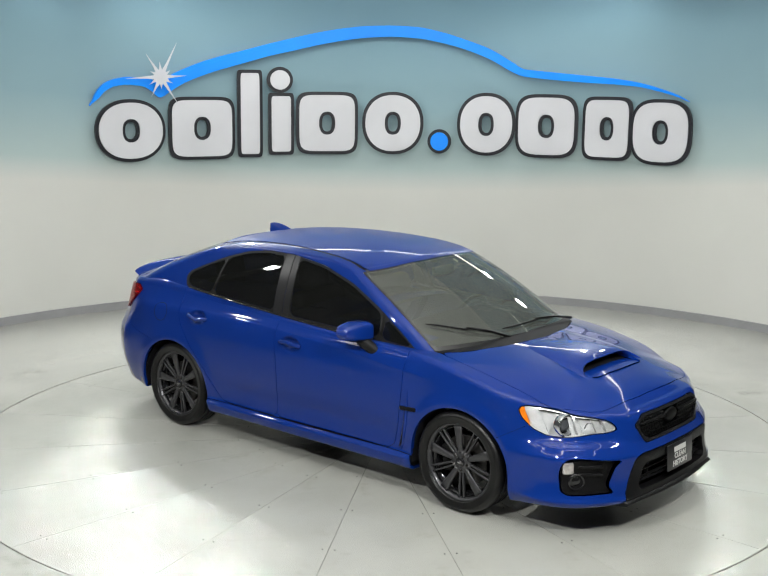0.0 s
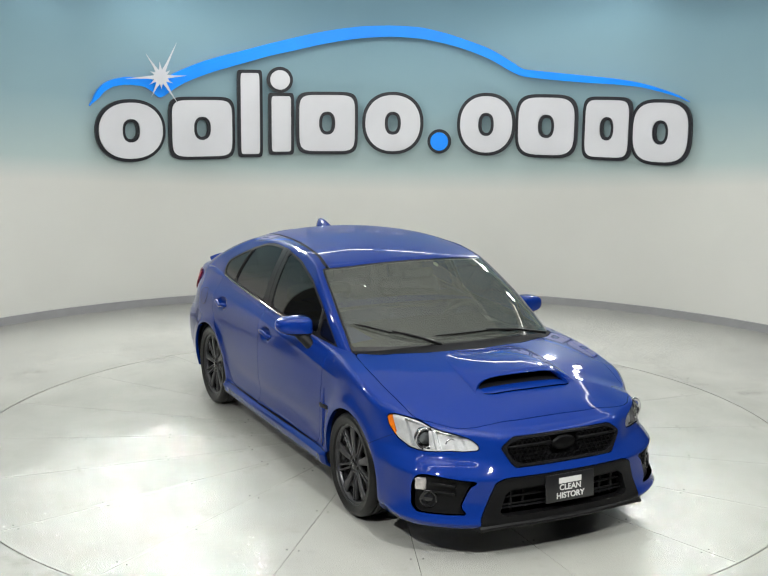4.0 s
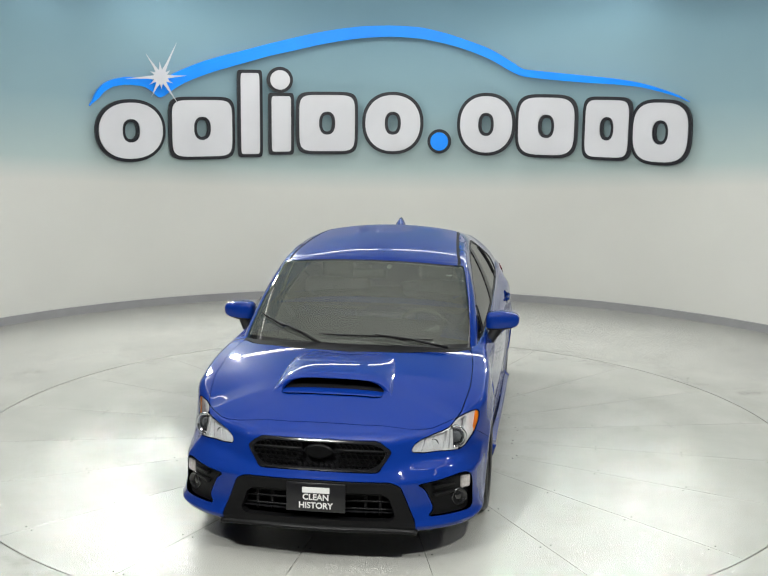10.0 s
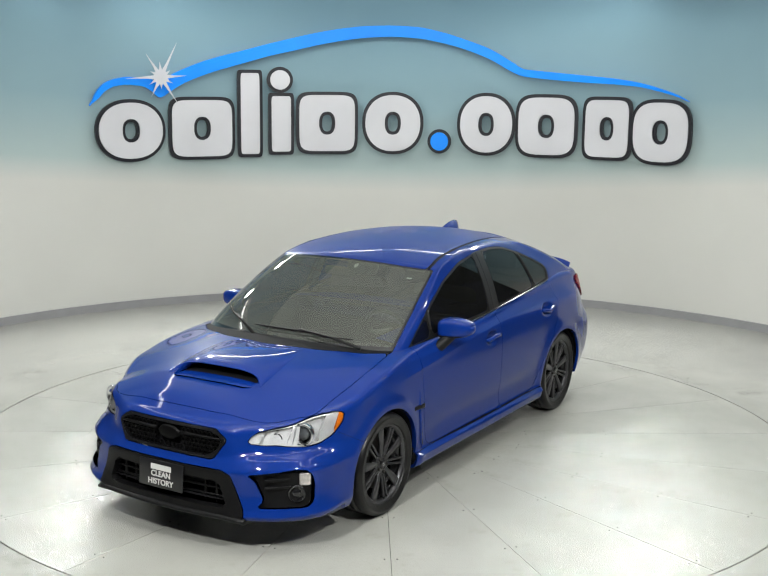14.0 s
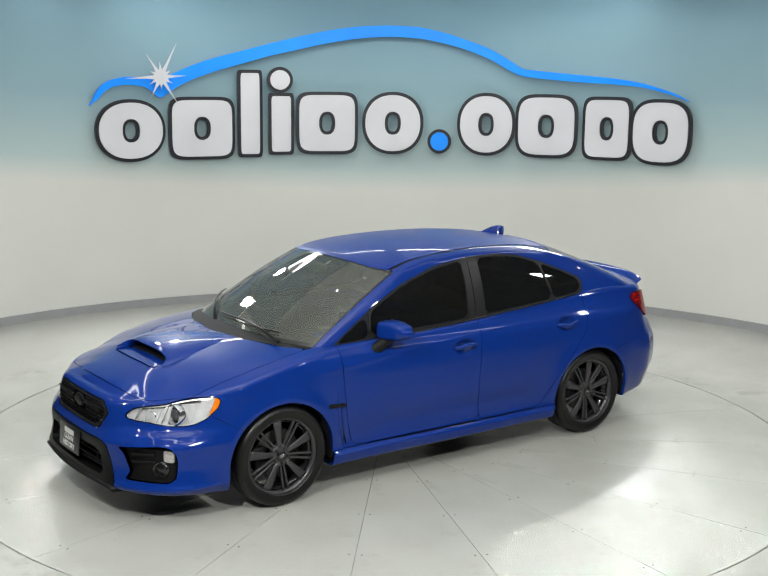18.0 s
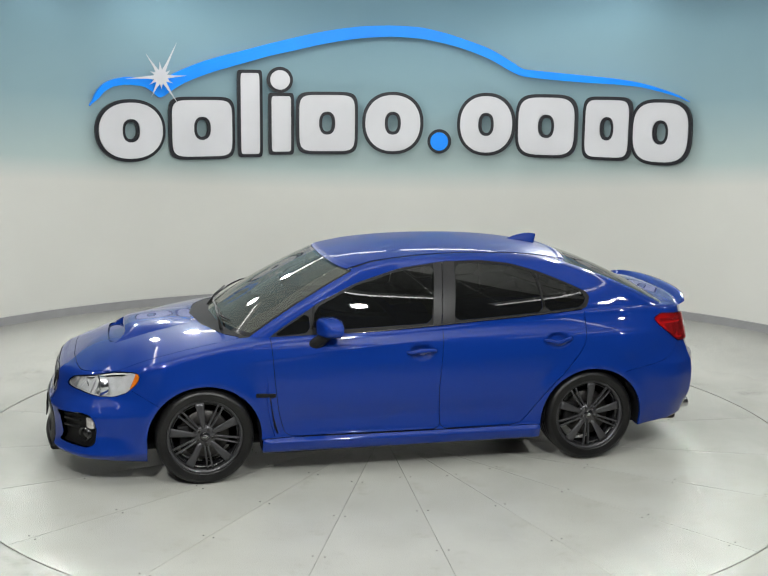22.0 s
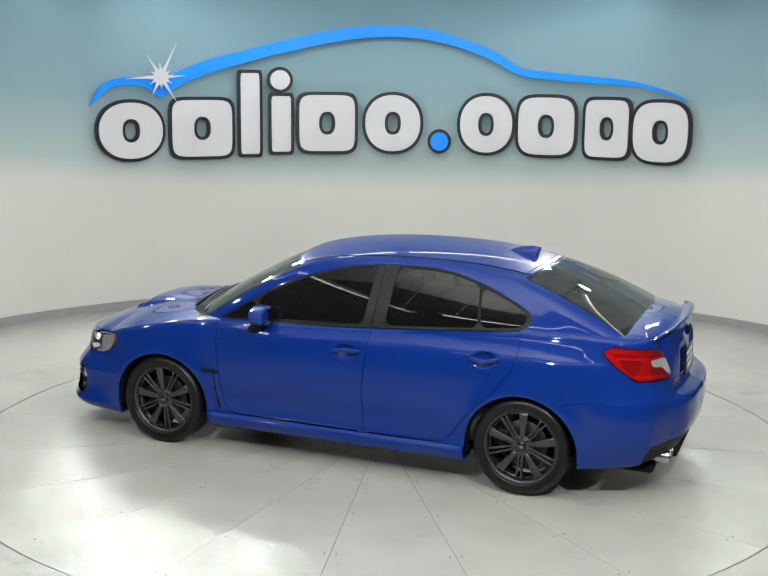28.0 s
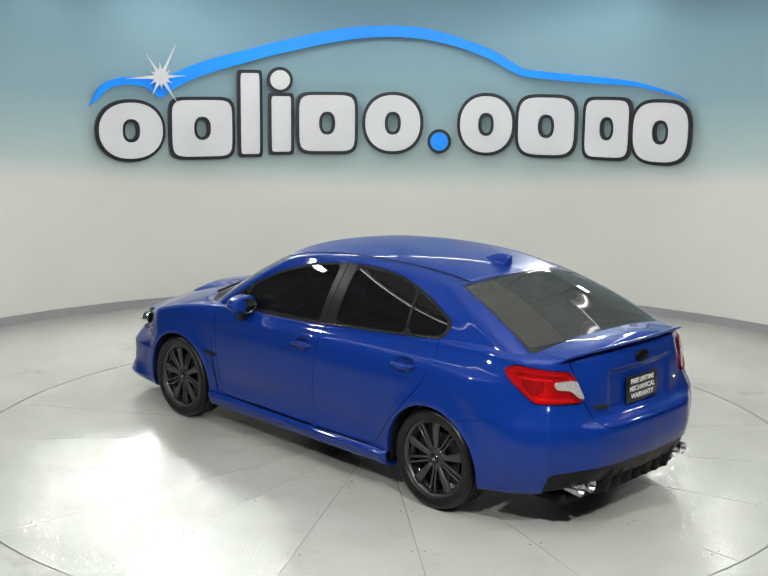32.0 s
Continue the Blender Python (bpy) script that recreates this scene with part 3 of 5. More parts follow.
    for j in range(1, nf + 1):
        a = math.pi / 2 * j / nf * 0.86
        z = zt - r + r * math.sin(a)
        o = offset(zt - r) + r * (1 - math.cos(a)) + 0.35 * (offset(z) - offset(zt - r))
        cols.append(np.concatenate([PL - out * o[:, None], z[:, None]], 1))
        ws.append(1 + 0.1 * j / nf)
    edge = cols[-1]
    xs = np.where(edge[:, 0] > 0, edge[:, 0] * 1.97 / 2.22, edge[:, 0] * 1.98 / 2.20)
    order = np.argsort(x)

    def width(q):
        return np.maximum(np.interp(q, x[order], y[order]), 0.05)

    def top(q, v):
        """Height of hood and deck: the line along the middle, falling to the edge."""
        mid = np.where(q > 0, smooth_at(HOOD_LINE, q), smooth_at(DECK_LINE, q))
        return mid - (mid - smooth_at(TOP_EDGE, q)) * np.clip(np.abs(v) / width(q), 0, 1) ** 2.3

    lift = edge[:, 2] - top(edge[:, 0], edge[:, 1])
    for j in range(1, nt + 1):
        s = j / nt
        xx, yy = edge[:, 0] + (xs - edge[:, 0]) * s, edge[:, 1] * (1 - s)
        cols.append(np.stack([xx, yy, top(xx, yy) + lift * (1 - s) ** 3], 1))
        ws.append(1.1 + s)
    p = np.stack(cols, 1)
    p[0, :, 1] = 0
    p[-1, :, 1] = 0
    uu = np.repeat(ARC[:, None], p.shape[1], 1)
    ww = np.repeat(np.array(ws)[None, :], NU, 0)
    k = grid_skin(p, uu, ww)
    flat = np.abs(k.y) < 1e-5
    k.v[flat, 4] = 0
    k.v[:, 3:6] /= np.linalg.norm(k.v[:, 3:6], axis=1, keepdims=True) + 1e-9
    return k


# Rings of the cabin: foot and roof edge.
FOOT = [(1.31, 0, 0.925), (1.27, 0.33, 0.922), (1.135, 0.655, 0.915), (1.05, 0.748, 0.905), (0.86, 0.783, 0.895), (0.3, 0.803, 0.93), (-0.3, 0.808, 0.955), (-0.9, 0.806, 0.985), (-1.45, 0.782, 1.01), (-1.92, 0.695, 1.045),
        (-2.00, 0.42, 1.05), (-2.03, 0, 1.055)]
RIM = [(0.44, 0, 1.402), (0.42, 0.28, 1.393), (0.34, 0.56, 1.364), (0.275, 0.628, 1.354), (0.12, 0.622, 1.386), (-0.1, 0.608, 1.406), (-0.35, 0.598, 1.412), (-0.7, 0.580, 1.399), (-1.0, 0.555, 1.373), (-1.20, 0.527, 1.351),
       (-1.25, 0.3, 1.383), (-1.27, 0, 1.392)]
ROOF_LINE = [(-1.3, 1.375), (-1.15, 1.418), (-1.0, 1.438), (-0.7, 1.466), (-0.35, 1.477), (0.0, 1.463), (0.25, 1.435), (0.45, 1.40)]


ROOF_FIT = np.polyfit([a for a, b in ROOF_LINE], [b for a, b in ROOF_LINE], 4)


def roof_z(x):
    """Height of the roof along the middle, without waves."""
    return np.polyval(ROOF_FIT, np.clip(x, -1.32, 0.47))


def cabin_skin():
    n, seg = 250, len(FOOT) - 1
    a = np.array(FOOT)
    key = np.concatenate([[0], np.cumsum(np.linalg.norm(np.diff(a, axis=0), axis=1))])
    # both rings share one parameter, so that pillars run from knot to knot
    q = np.linspace(0, key[-1], n)

    def ring(pts):
        p = np.array(pts, float)
        tan = np.gradient(p, key, axis=0)
        i = np.clip(np.searchsorted(key, q, "right") - 1, 0, seg - 1)
        h = (key[i + 1] - key[i])[:, None]
        t = (q - key[i])[:, None] / h
        return p[i] * (1 + 2 * t) * (1 - t) ** 2 + h * tan[i] * t * (1 - t) ** 2 + p[i + 1] * t * t * (3 - 2 * t) + h * tan[i + 1] * t * t * (t - 1)

    lo, hi = ring(FOOT), ring(RIM)
    for _ in range(3):
        for r in (lo, hi):
            r[1:-1] = r[:-2] * 0.25 + r[1:-1] * 0.5 + r[2:] * 0.25
    lo[0, 1] = lo[-1, 1] = hi[0, 1] = hi[-1, 1] = 0
    side = step(key[2], key[4], q) * (1 - step(key[8], key[9] + 0.1, q))
    up = hi - lo
    along = np.gradient(lo, axis=0)
    nor = np.cross(along, up)
    nor /= np.linalg.norm(nor, axis=1, keepdims=True)
    xs = hi[:, 0] * np.where(hi[:, 0] > 0, 0.55, 0.86) - 0.02
    spine = np.stack([xs, np.zeros(n), roof_z(xs)], 1)
    ts = np.concatenate([np.linspace(0, 1, 40), 1 + 1.05 * np.linspace(0, 1, 34)[1:] ** 1.3])
    p = np.zeros((n, len(ts), 3))
    low = ts <= 1
    for c in range(n):
        t = ts[low][:, None]
        p[c, low] = lo[c] * (1 - t) + hi[c] * t + nor[c] * 0.024 * 4 * t * (1 - t)
        t = (ts[~low] - 1)[:, None] / 1.05
        bend = 1.35 + 0.85 * side[c]
        q3 = hi[c] * (1 - t) + spine[c] * t
        q3[:, 2] = hi[c, 2] + (spine[c, 2] - hi[c, 2]) * (1 - (1 - t[:, 0]) ** bend)
        p[c, ~low] = q3
    # flanks drawn even along the car, and the roof rail rounded over
    wide = (step(key[3] + 0.1, key[4], q) * (1 - step(key[8] - 0.1, key[9], q)))[:, None, None]
    for _ in range(36):
        m = p.copy()
        m[1:-1] = p[:-2] * 0.25 + p[1:-1] * 0.5 + p[2:] * 0.25
        p = p + (m - p) * wide
    crest = np.exp(-((ts - 1.0) / 0.10) ** 2)[None, :, None] * (0.12 + 0.88 * side)[:, None, None]
    for _ in range(6):
        m = p.copy()
        m[:, 1:-1] = p[:, :-2] * 0.25 + p[:, 1:-1] * 0.5 + p[:, 2:] * 0.25
        p = p + (m - p) * crest
    # flanks without waves: one smooth sheet
    m = (wide[:, 0, 0] > 0.5)[:, None] & (ts < 0.98)[None, :]
    terms = lambda g: np.stack([g[..., 0] ** i * g[..., 2] ** j for i in range(5) for j in range(3)], -1)
    fit = np.linalg.lstsq(terms(p[m]), p[m][:, 1], rcond=None)[0]
    hold = (step(key[3] + 0.03, key[3] + 0.16, q) * (1 - step(key[8], key[9], q)))[:, None] * (1 - step(0.86, 1.03, ts))[None, :]
    p[..., 1] += (terms(p) @ fit - p[..., 1]) * hold
    # an even roof
    lid = (0.9 * step(1.02, 1.16, ts))[None, :, None]
    for _ in range(40):
        m = p.copy()
        m[1:-1] = p[:-2] * 0.25 + p[1:-1] * 0.5 + p[2:] * 0.25
        m[0], m[-1] = p[0] * 0.5 + p[1] * 0.5, p[-1] * 0.5 + p[-2] * 0.5
        m[0, :, 1] = m[-1, :, 1] = 0
        p = p + (m - p) * lid
        m = p.copy()
        m[:, 1:-1] = p[:, :-2] * 0.25 + p[:, 1:-1] * 0.5 + p[:, 2:] * 0.25
        p = p + (m - p) * lid
    half = smooth_at([(-1.25, 0.522), (-1.0, 0.555), (-0.7, 0.580), (-0.35, 0.598), (0.0, 0.613), (0.3, 0.635), (0.5, 0.64)], p[..., 0])
    drop = smooth_at([(-1.3, 0.055), (-1.0, 0.060), (-0.35, 0.060), (0.12, 0.063), (0.3, 0.072), (0.45, 0.078)], p[..., 0])
    crown = roof_z(p[..., 0]) - drop * (np.abs(p[..., 1]) / half) ** 2.2
    p[..., 2] += (crown - p[..., 2]) * step(1.0, 1.10, ts)[None, :]
    p[0, :, 1] = p[-1, :, 1] = 0
    p[:, -1, 1] = 0
    uu = np.repeat(q[:, None], len(ts), 1)
    ww = np.repeat(ts[None, :], n, 0)
    k = grid_skin(p, uu, ww)
    flat = np.abs(k.y) < 1e-5
    k.v[flat, 4] = 0
    k.v[:, 3:6] /= np.linalg.norm(k.v[:, 3:6], axis=1, keepdims=True) + 1e-9
    return k, key


def by_plan(pts, times=1):
    """A region of the lower body, from corners (x, y, z), in length along the outline and height."""
    poly = rounded([(arc_of(x, y), z) for x, y, z in pts], times)
    return lambda s: np.where(s.w < 1.35, inside(poly, s.u, s.z), -1.0)


def by_arc(pts, times=1):
    poly = rounded(pts, times, 0.012)
    return lambda s: np.where(s.w < 1.35, inside(poly, s.u, s.z), -1.0)


def by_side(pts, times=1, y0=0.5):
    poly = rounded(pts, times)
    return lambda s: np.where(s.y > y0, inside(poly, s.x, s.z), -1.0)


def by_top(pts, times=1, z0=0.68):
    poly = rounded(pts, times)
    return lambda s: np.where((s.z > z0) & (s.w > 0.8), inside(poly, s.x, s.y), -1.0)


SIDES = ((1, "left"), (-1, "right"))


def pair(skin, name, material, parent=None, label="", hem=0.012):
    """The region on both flanks, each a part of its own."""
    return [(skin if s > 0 else skin.mirrored()).part(name, material, parent or car, label, hem) for s, _ in SIDES]


body = lower_skin()
shell = Skin(body.v.copy(), list(body.f))
body_copy = Skin(body.v.copy(), body.f)

# wheel openings
ARCH = []
for cx in (1.325, -1.325):
    def opening(s, cx=cx):
        d = 1 - np.hypot((s.x - cx) / 0.368, (s.z - 0.31) / 0.352)
        e = np.where(s.z < 0.31, 0.368 - np.abs(s.x - cx), d * 0.36)
        return np.where((s.y > 0.5) & (s.z < 0.72), e, -1.0)

    body = body.take(opening, 0.0)[1]
    shell = shell.take(opening, 0.0)[1]

# lamps and openings of the nose
HEAD = [(0.535, 0.620), (0.545, 0.652), (0.60, 0.682), (0.70, 0.702), (0.85, 0.72), (0.967, 0.734), (1.10, 0.748), (1.20, 0.756), (1.24, 0.742), (1.222, 0.69), (1.15, 0.625), (1.06, 0.592), (0.95, 0.592), (0.80, 0.604), (0.72, 0.612), (0.62, 0.612)]
FOG = [(0.548, 0.464), (0.70, 0.479), (0.83, 0.492), (0.90, 0.484), (0.936, 0.45), (0.950, 0.40), (0.940, 0.305), (0.900, 0.278), (0.609, 0.284), (0.650, 0.325), (0.598, 0.435)]
MOUTH = [(-0.40, 0.484), (0.40, 0.484), (0.455, 0.462), (0.537, 0.262), (0.532, 0.18), (-0.532, 0.18), (-0.537, 0.262), (-0.455, 0.462)]
GRILLE = [(-0.335, 0.692), (0.335, 0.692), (0.414, 0.639), (0.332, 0.528), (-0.332, 0.528), (-0.414, 0.639)]
LAMP_R = [(4.785, 0.975), (4.86, 1.006), (5.26, 0.974), (5.30, 0.935), (5.352, 0.811), (5.314, 0.793), (5.02, 0.798), (4.90, 0.872), (4.82, 0.93)]
LAMP_W = [(5.135, 0.918), (5.279, 0.923), (5.335, 0.90), (5.348, 0.815), (5.312, 0.815), (5.258, 0.866), (5.152, 0.878)]
LAMP_S = [(4.90, 0.935), (5.08, 0.930), (5.07, 0.862), (5.00, 0.835), (4.94, 0.872)]
END = float(ARC[-1])
DIFFUSER = [(END + 0.6, 0.415), (END - 0.12, 0.415), (5.70, 0.415), (5.475, 0.41), (5.12, 0.392), (5.085, 0.30), (5.075, 0.18), (END + 0.6, 0.18)]
head, body = body.take(by_arc(HEAD))
grille, body = body.take(by_arc(GRILLE))
mouth, body = body.take(by_arc(MOUTH))
fogs, body = body.take(by_arc(FOG))
tails, body = body.take(by_arc(LAMP_R))
diffuser, body = body.take(by_arc(DIFFUSER))

# shut panels
FRONT_DOOR = [(0.90, 1.02), (0.885, 0.90), (0.868, 0.66), (0.842, 0.44), (0.80, 0.295), (0.70, 0.288), (-0.246, 0.288), (-0.232, 0.56), (-0.27, 0.95), (-0.275, 1.02)]
REAR_DOOR = [(-0.275, 1.10), (-0.27, 0.95), (-0.232, 0.56), (-0.246, 0.288), (-0.78, 0.290), (-0.84, 0.32), (-0.90, 0.40), (-0.985, 0.51), (-1.14, 0.67), (-1.25, 0.80), (-1.285, 0.92), (-1.29, 1.10)]
doors_f, body = body.take(by_side(FRONT_DOOR, 1))
doors_r, body = body.take(by_side(REAR_DOOR, 1))
sills, body = body.take(lambda s: np.where((np.abs(s.x) < 0.99) & (s.y > 0.4), np.minimum(0.284 - s.z, 0.955 - np.abs(s.x)), -1.0))
hood, body = body.take(by_top([(2.15, -0.4), (2.15, 0.22), (2.125, 0.44), (2.085, 0.585), (1.96, 0.69), (1.86, 0.735), (1.75, 0.752), (1.59, 0.772), (1.30, 0.765), (1.06, 0.738), (1.19, 0.62), (1.315, 0.35), (1.37, 0.0), (1.37, -0.4)], 1, 0.70))
hood_all = hood
duct, hood = hood.take(lambda s: inside(rounded([(1.60, -0.27), (1.60, 0.27), (1.87, 0.300), (1.915, 0.28), (1.925, 0.0), (1.915, -0.28), (1.87, -0.300)], 1), s.x, s.y), 0.0)
cowl, body = body.take(lambda s: np.where((s.w > 1.0) & (s.x > 0.5) & (s.x < 1.45), 0.735 - s.y, -1.0))


def trunk_field(s):
    rear = inside([(-0.5, 0.64), (0.40, 0.638), (0.45, 0.66), (0.53, 0.81), (0.558, 0.955), (0.60, 1.3), (-0.5, 1.3)], s.y, s.z)
    top = np.minimum(0.615 - s.y, -1.80 - s.x)
    return np.where(s.x < -1.6, np.where(s.w > 1.05, top, rear), -1.0)


trunk, body = body.take(trunk_field)
bumper_f, body = body.take(lambda s: np.where(s.x > 1.3, np.where(s.x > 1.79, s.x - 1.6, np.minimum(s.x - 1.6, 0.645 + (s.x - 1.79) * 0.57 - s.z)), -1.0), 0.0014)
bumper_r, body = body.take(lambda s: np.where((s.w < 1.02) & (s.x < -1.4), np.minimum(-1.55 - s.x, smooth_at([(-2.4, 0.80), (-2.02, 0.80), (-1.95, 0.735), (-1.88, 0.695), (-1.7, 0.655), (-1.5, 0.62)], s.x) - s.z), -1.0), 0.0012)
fenders, body = body.take(lambda s: np.where(s.x > 0.5, s.x - 0.86, -1.0), 0.0)
quarters, body = body.take(lambda s: np.where(s.x < -0.7, -0.75 - s.x, -1.0), 0.0)

hood.part("hood", M_PAINT, car, "blue hood with a raised air scoop", 0.02, True)
cowl.part("cowl_panel", M_DARK, car, "black plastic cowl under the windscreen", 0.0, True)
trunk.part("trunk_lid", M_PAINT, car, "", 0.015, True)
bumper_f.part("front_bumper", M_PAINT, car, "", 0.02, True)
bumper_r.part("rear_bumper", M_PAINT, car, "", 0.02, True)
pair(fenders, "front_fender", M_PAINT, hem=0.03)
pair(quarters, "rear_quarter_panel", M_PAINT, hem=0.03)
tagged(body.part("rocker_frame", M_PAINT, car, "", 0.01, True), kind="stuff")
door_parts = {}
for nm, sk in (("front_door", doors_f), ("rear_door", doors_r)):
    door_parts[nm] = pair(sk, nm, M_PAINT)
pair(sills, "side_skirt", M_PAINT, label="blue moulded side skirt", hem=0.02)
shell_in = shell.moved(0.03)
shell_in = shell_in.take(lambda s: np.where((s.w > 1.1) & (s.x < 1.2) & (s.x > -1.85), 0.7 - s.y, -1.0), 0.0)[1]
shell_in = shell_in.take(lambda s: np.where(s.x > 1.55, inside([(-1, 0.72), (0.47, 0.72), (0.60, 0.2), (-1, 0.2)], s.u, s.z), -1.0), 0.0)[1]
shell_in = shell_in.take(by_arc([(0.5, 0.2), (0.5, 0.80), (1.28, 0.80), (1.28, 0.66), (1.05, 0.5), (1.0, 0.2)]), 0.0)[1]
shell_in.part("inner_shell", M_DARK, car, "dark inner body shell", 0.0, True)

# ---- cabin ----
cabin, KEY = cabin_skin()
cabin_copy = Skin(cabin.v.copy(), cabin.f)
A_U, C_U = KEY[3], KEY[9]
screen, cabin = cabin.take(lambda s: np.minimum(A_U - 0.022 - s.u, (0.97 - s.w) * 0.9))
backlight, cabin = cabin.take(lambda s: np.minimum(s.u - C_U - 0.015, (0.965 - s.w) * 0.7))
# the black surround of the side glass, then its panes
SURROUND = [(0.955, 0.895), (0.80, 1.005), (0.55, 1.155), (0.30, 1.268), (0.0, 1.352), (-0.32, 1.388), (-0.60, 1.386), (-0.80, 1.360), (-1.02, 1.295), (-1.20, 1.222), (-1.345, 1.155), (-1.33, 1.09), (-1.29, 1.05), (-0.9, 1.02), (-0.28, 0.982), (0.4, 0.938)]
surround, cabin = cabin.take(by_side(SURROUND, 1, 0.3), 0.001)
GLASS_F = [(0.602, 0.972), (0.585, 1.118), (0.30, 1.252), (0.0, 1.336), (-0.248, 1.368), (-0.197, 1.000)]
GLASS_V = [(0.875, 0.945), (0.63, 1.095), (0.622, 0.962)]
GLASS_R = [(-0.358, 1.010), (-0.40, 1.372), (-0.60, 1.370), (-0.79, 1.346), (-0.968, 1.295), (-0.992, 1.046)]
GLASS_Q = [(-1.012, 1.047), (-0.985, 1.290), (-1.16, 1.222), (-1.318, 1.148), (-1.285, 1.070)]
panes = []
for nm, poly in (("front_door_glass", GLASS_F), ("vent_glass", GLASS_V), ("rear_door_glass", GLASS_R), ("quarter_glass", GLASS_Q)):
    g, surround = surround.take(by_side(poly, 1, 0.3), 0.0006)
    panes.append((nm, g))
PILLAR_B = [(-0.205, 0.97), (-0.25, 1.40), (-0.395, 1.40), (-0.352, 0.97)]
pillar, surround = surround.take(by_side(PILLAR_B, 0, 0.3), 0.0005)
DITCH = [(-1.5, 0.41), (-1.15, 0.455), (-0.7, 0.504), (-0.5, 0.518), (-0.16, 0.544), (0.15, 0.572), (0.3, 0.592), (0.6, 0.602)]
roof, cabin = cabin.take(lambda s: np.where(s.w > 0.9, smooth_at(DITCH, s.x) - s.y, -1.0), 0.011)
roof.part("roof", M_ROOF, car, "", 0.006, True)
pair(cabin, "roof_pillar_frame", M_PAINT, label="blue pillars and roof rail", hem=0.006)
frit, screen = screen.take(lambda s: -np.minimum(A_U - 0.040 - s.u, np.minimum((0.95 - s.w) * 0.9, (s.w - 0.10) * 0.9)), 0.0)
frit_r, backlight = backlight.take(lambda s: -np.minimum(s.u - C_U - 0.04, np.minimum((0.93 - s.w) * 0.7, (s.w - 0.10) * 0.7)), 0.0)
frit.part("windscreen_border", M_GLOSS, car, "black windscreen border", 0.0, True)
frit_r.part("rear_window_border", M_GLOSS, car, "black rear window border", 0.0, True)
screen.part("windscreen", M_WINDSCREEN, car, "clear windscreen", 0.0, True)
backlight.part("rear_window", M_REAR, car, "tinted rear window", 0.0, True)
pair(surround, "window_surround", M_SATIN, label="satin black window surround", hem=0.004)
pillar_f, pillar_r = pillar.split(pillar.x + 0.268 + 0.1 * (pillar.z - 1.0) )
pair(pillar_f.split(pillar_f.x + 0.2655 + 0.1 * (pillar_f.z - 1.0))[0].moved(-0.002), "door_pillar_trim", M_PILLAR, label="satin black pillar trim", hem=0.004)
pair(pillar_r.split(-pillar_r.x - 0.2705 - 0.1 * (pillar_r.z - 1.0))[0].moved(-0.002), "door_pillar_trim", M_PILLAR, label="satin black pillar trim", hem=0.004)
for nm, g in panes:
    owner = door_parts["rear_door" if nm in ("rear_door_glass", "quarter_glass") else "front_door"]
    for i, (s, _) in enumerate(SIDES):
        (g if s > 0 else g.mirrored()).moved(0.004).part(nm, M_TINT, owner[i], "dark tinted window glass", 0.0)

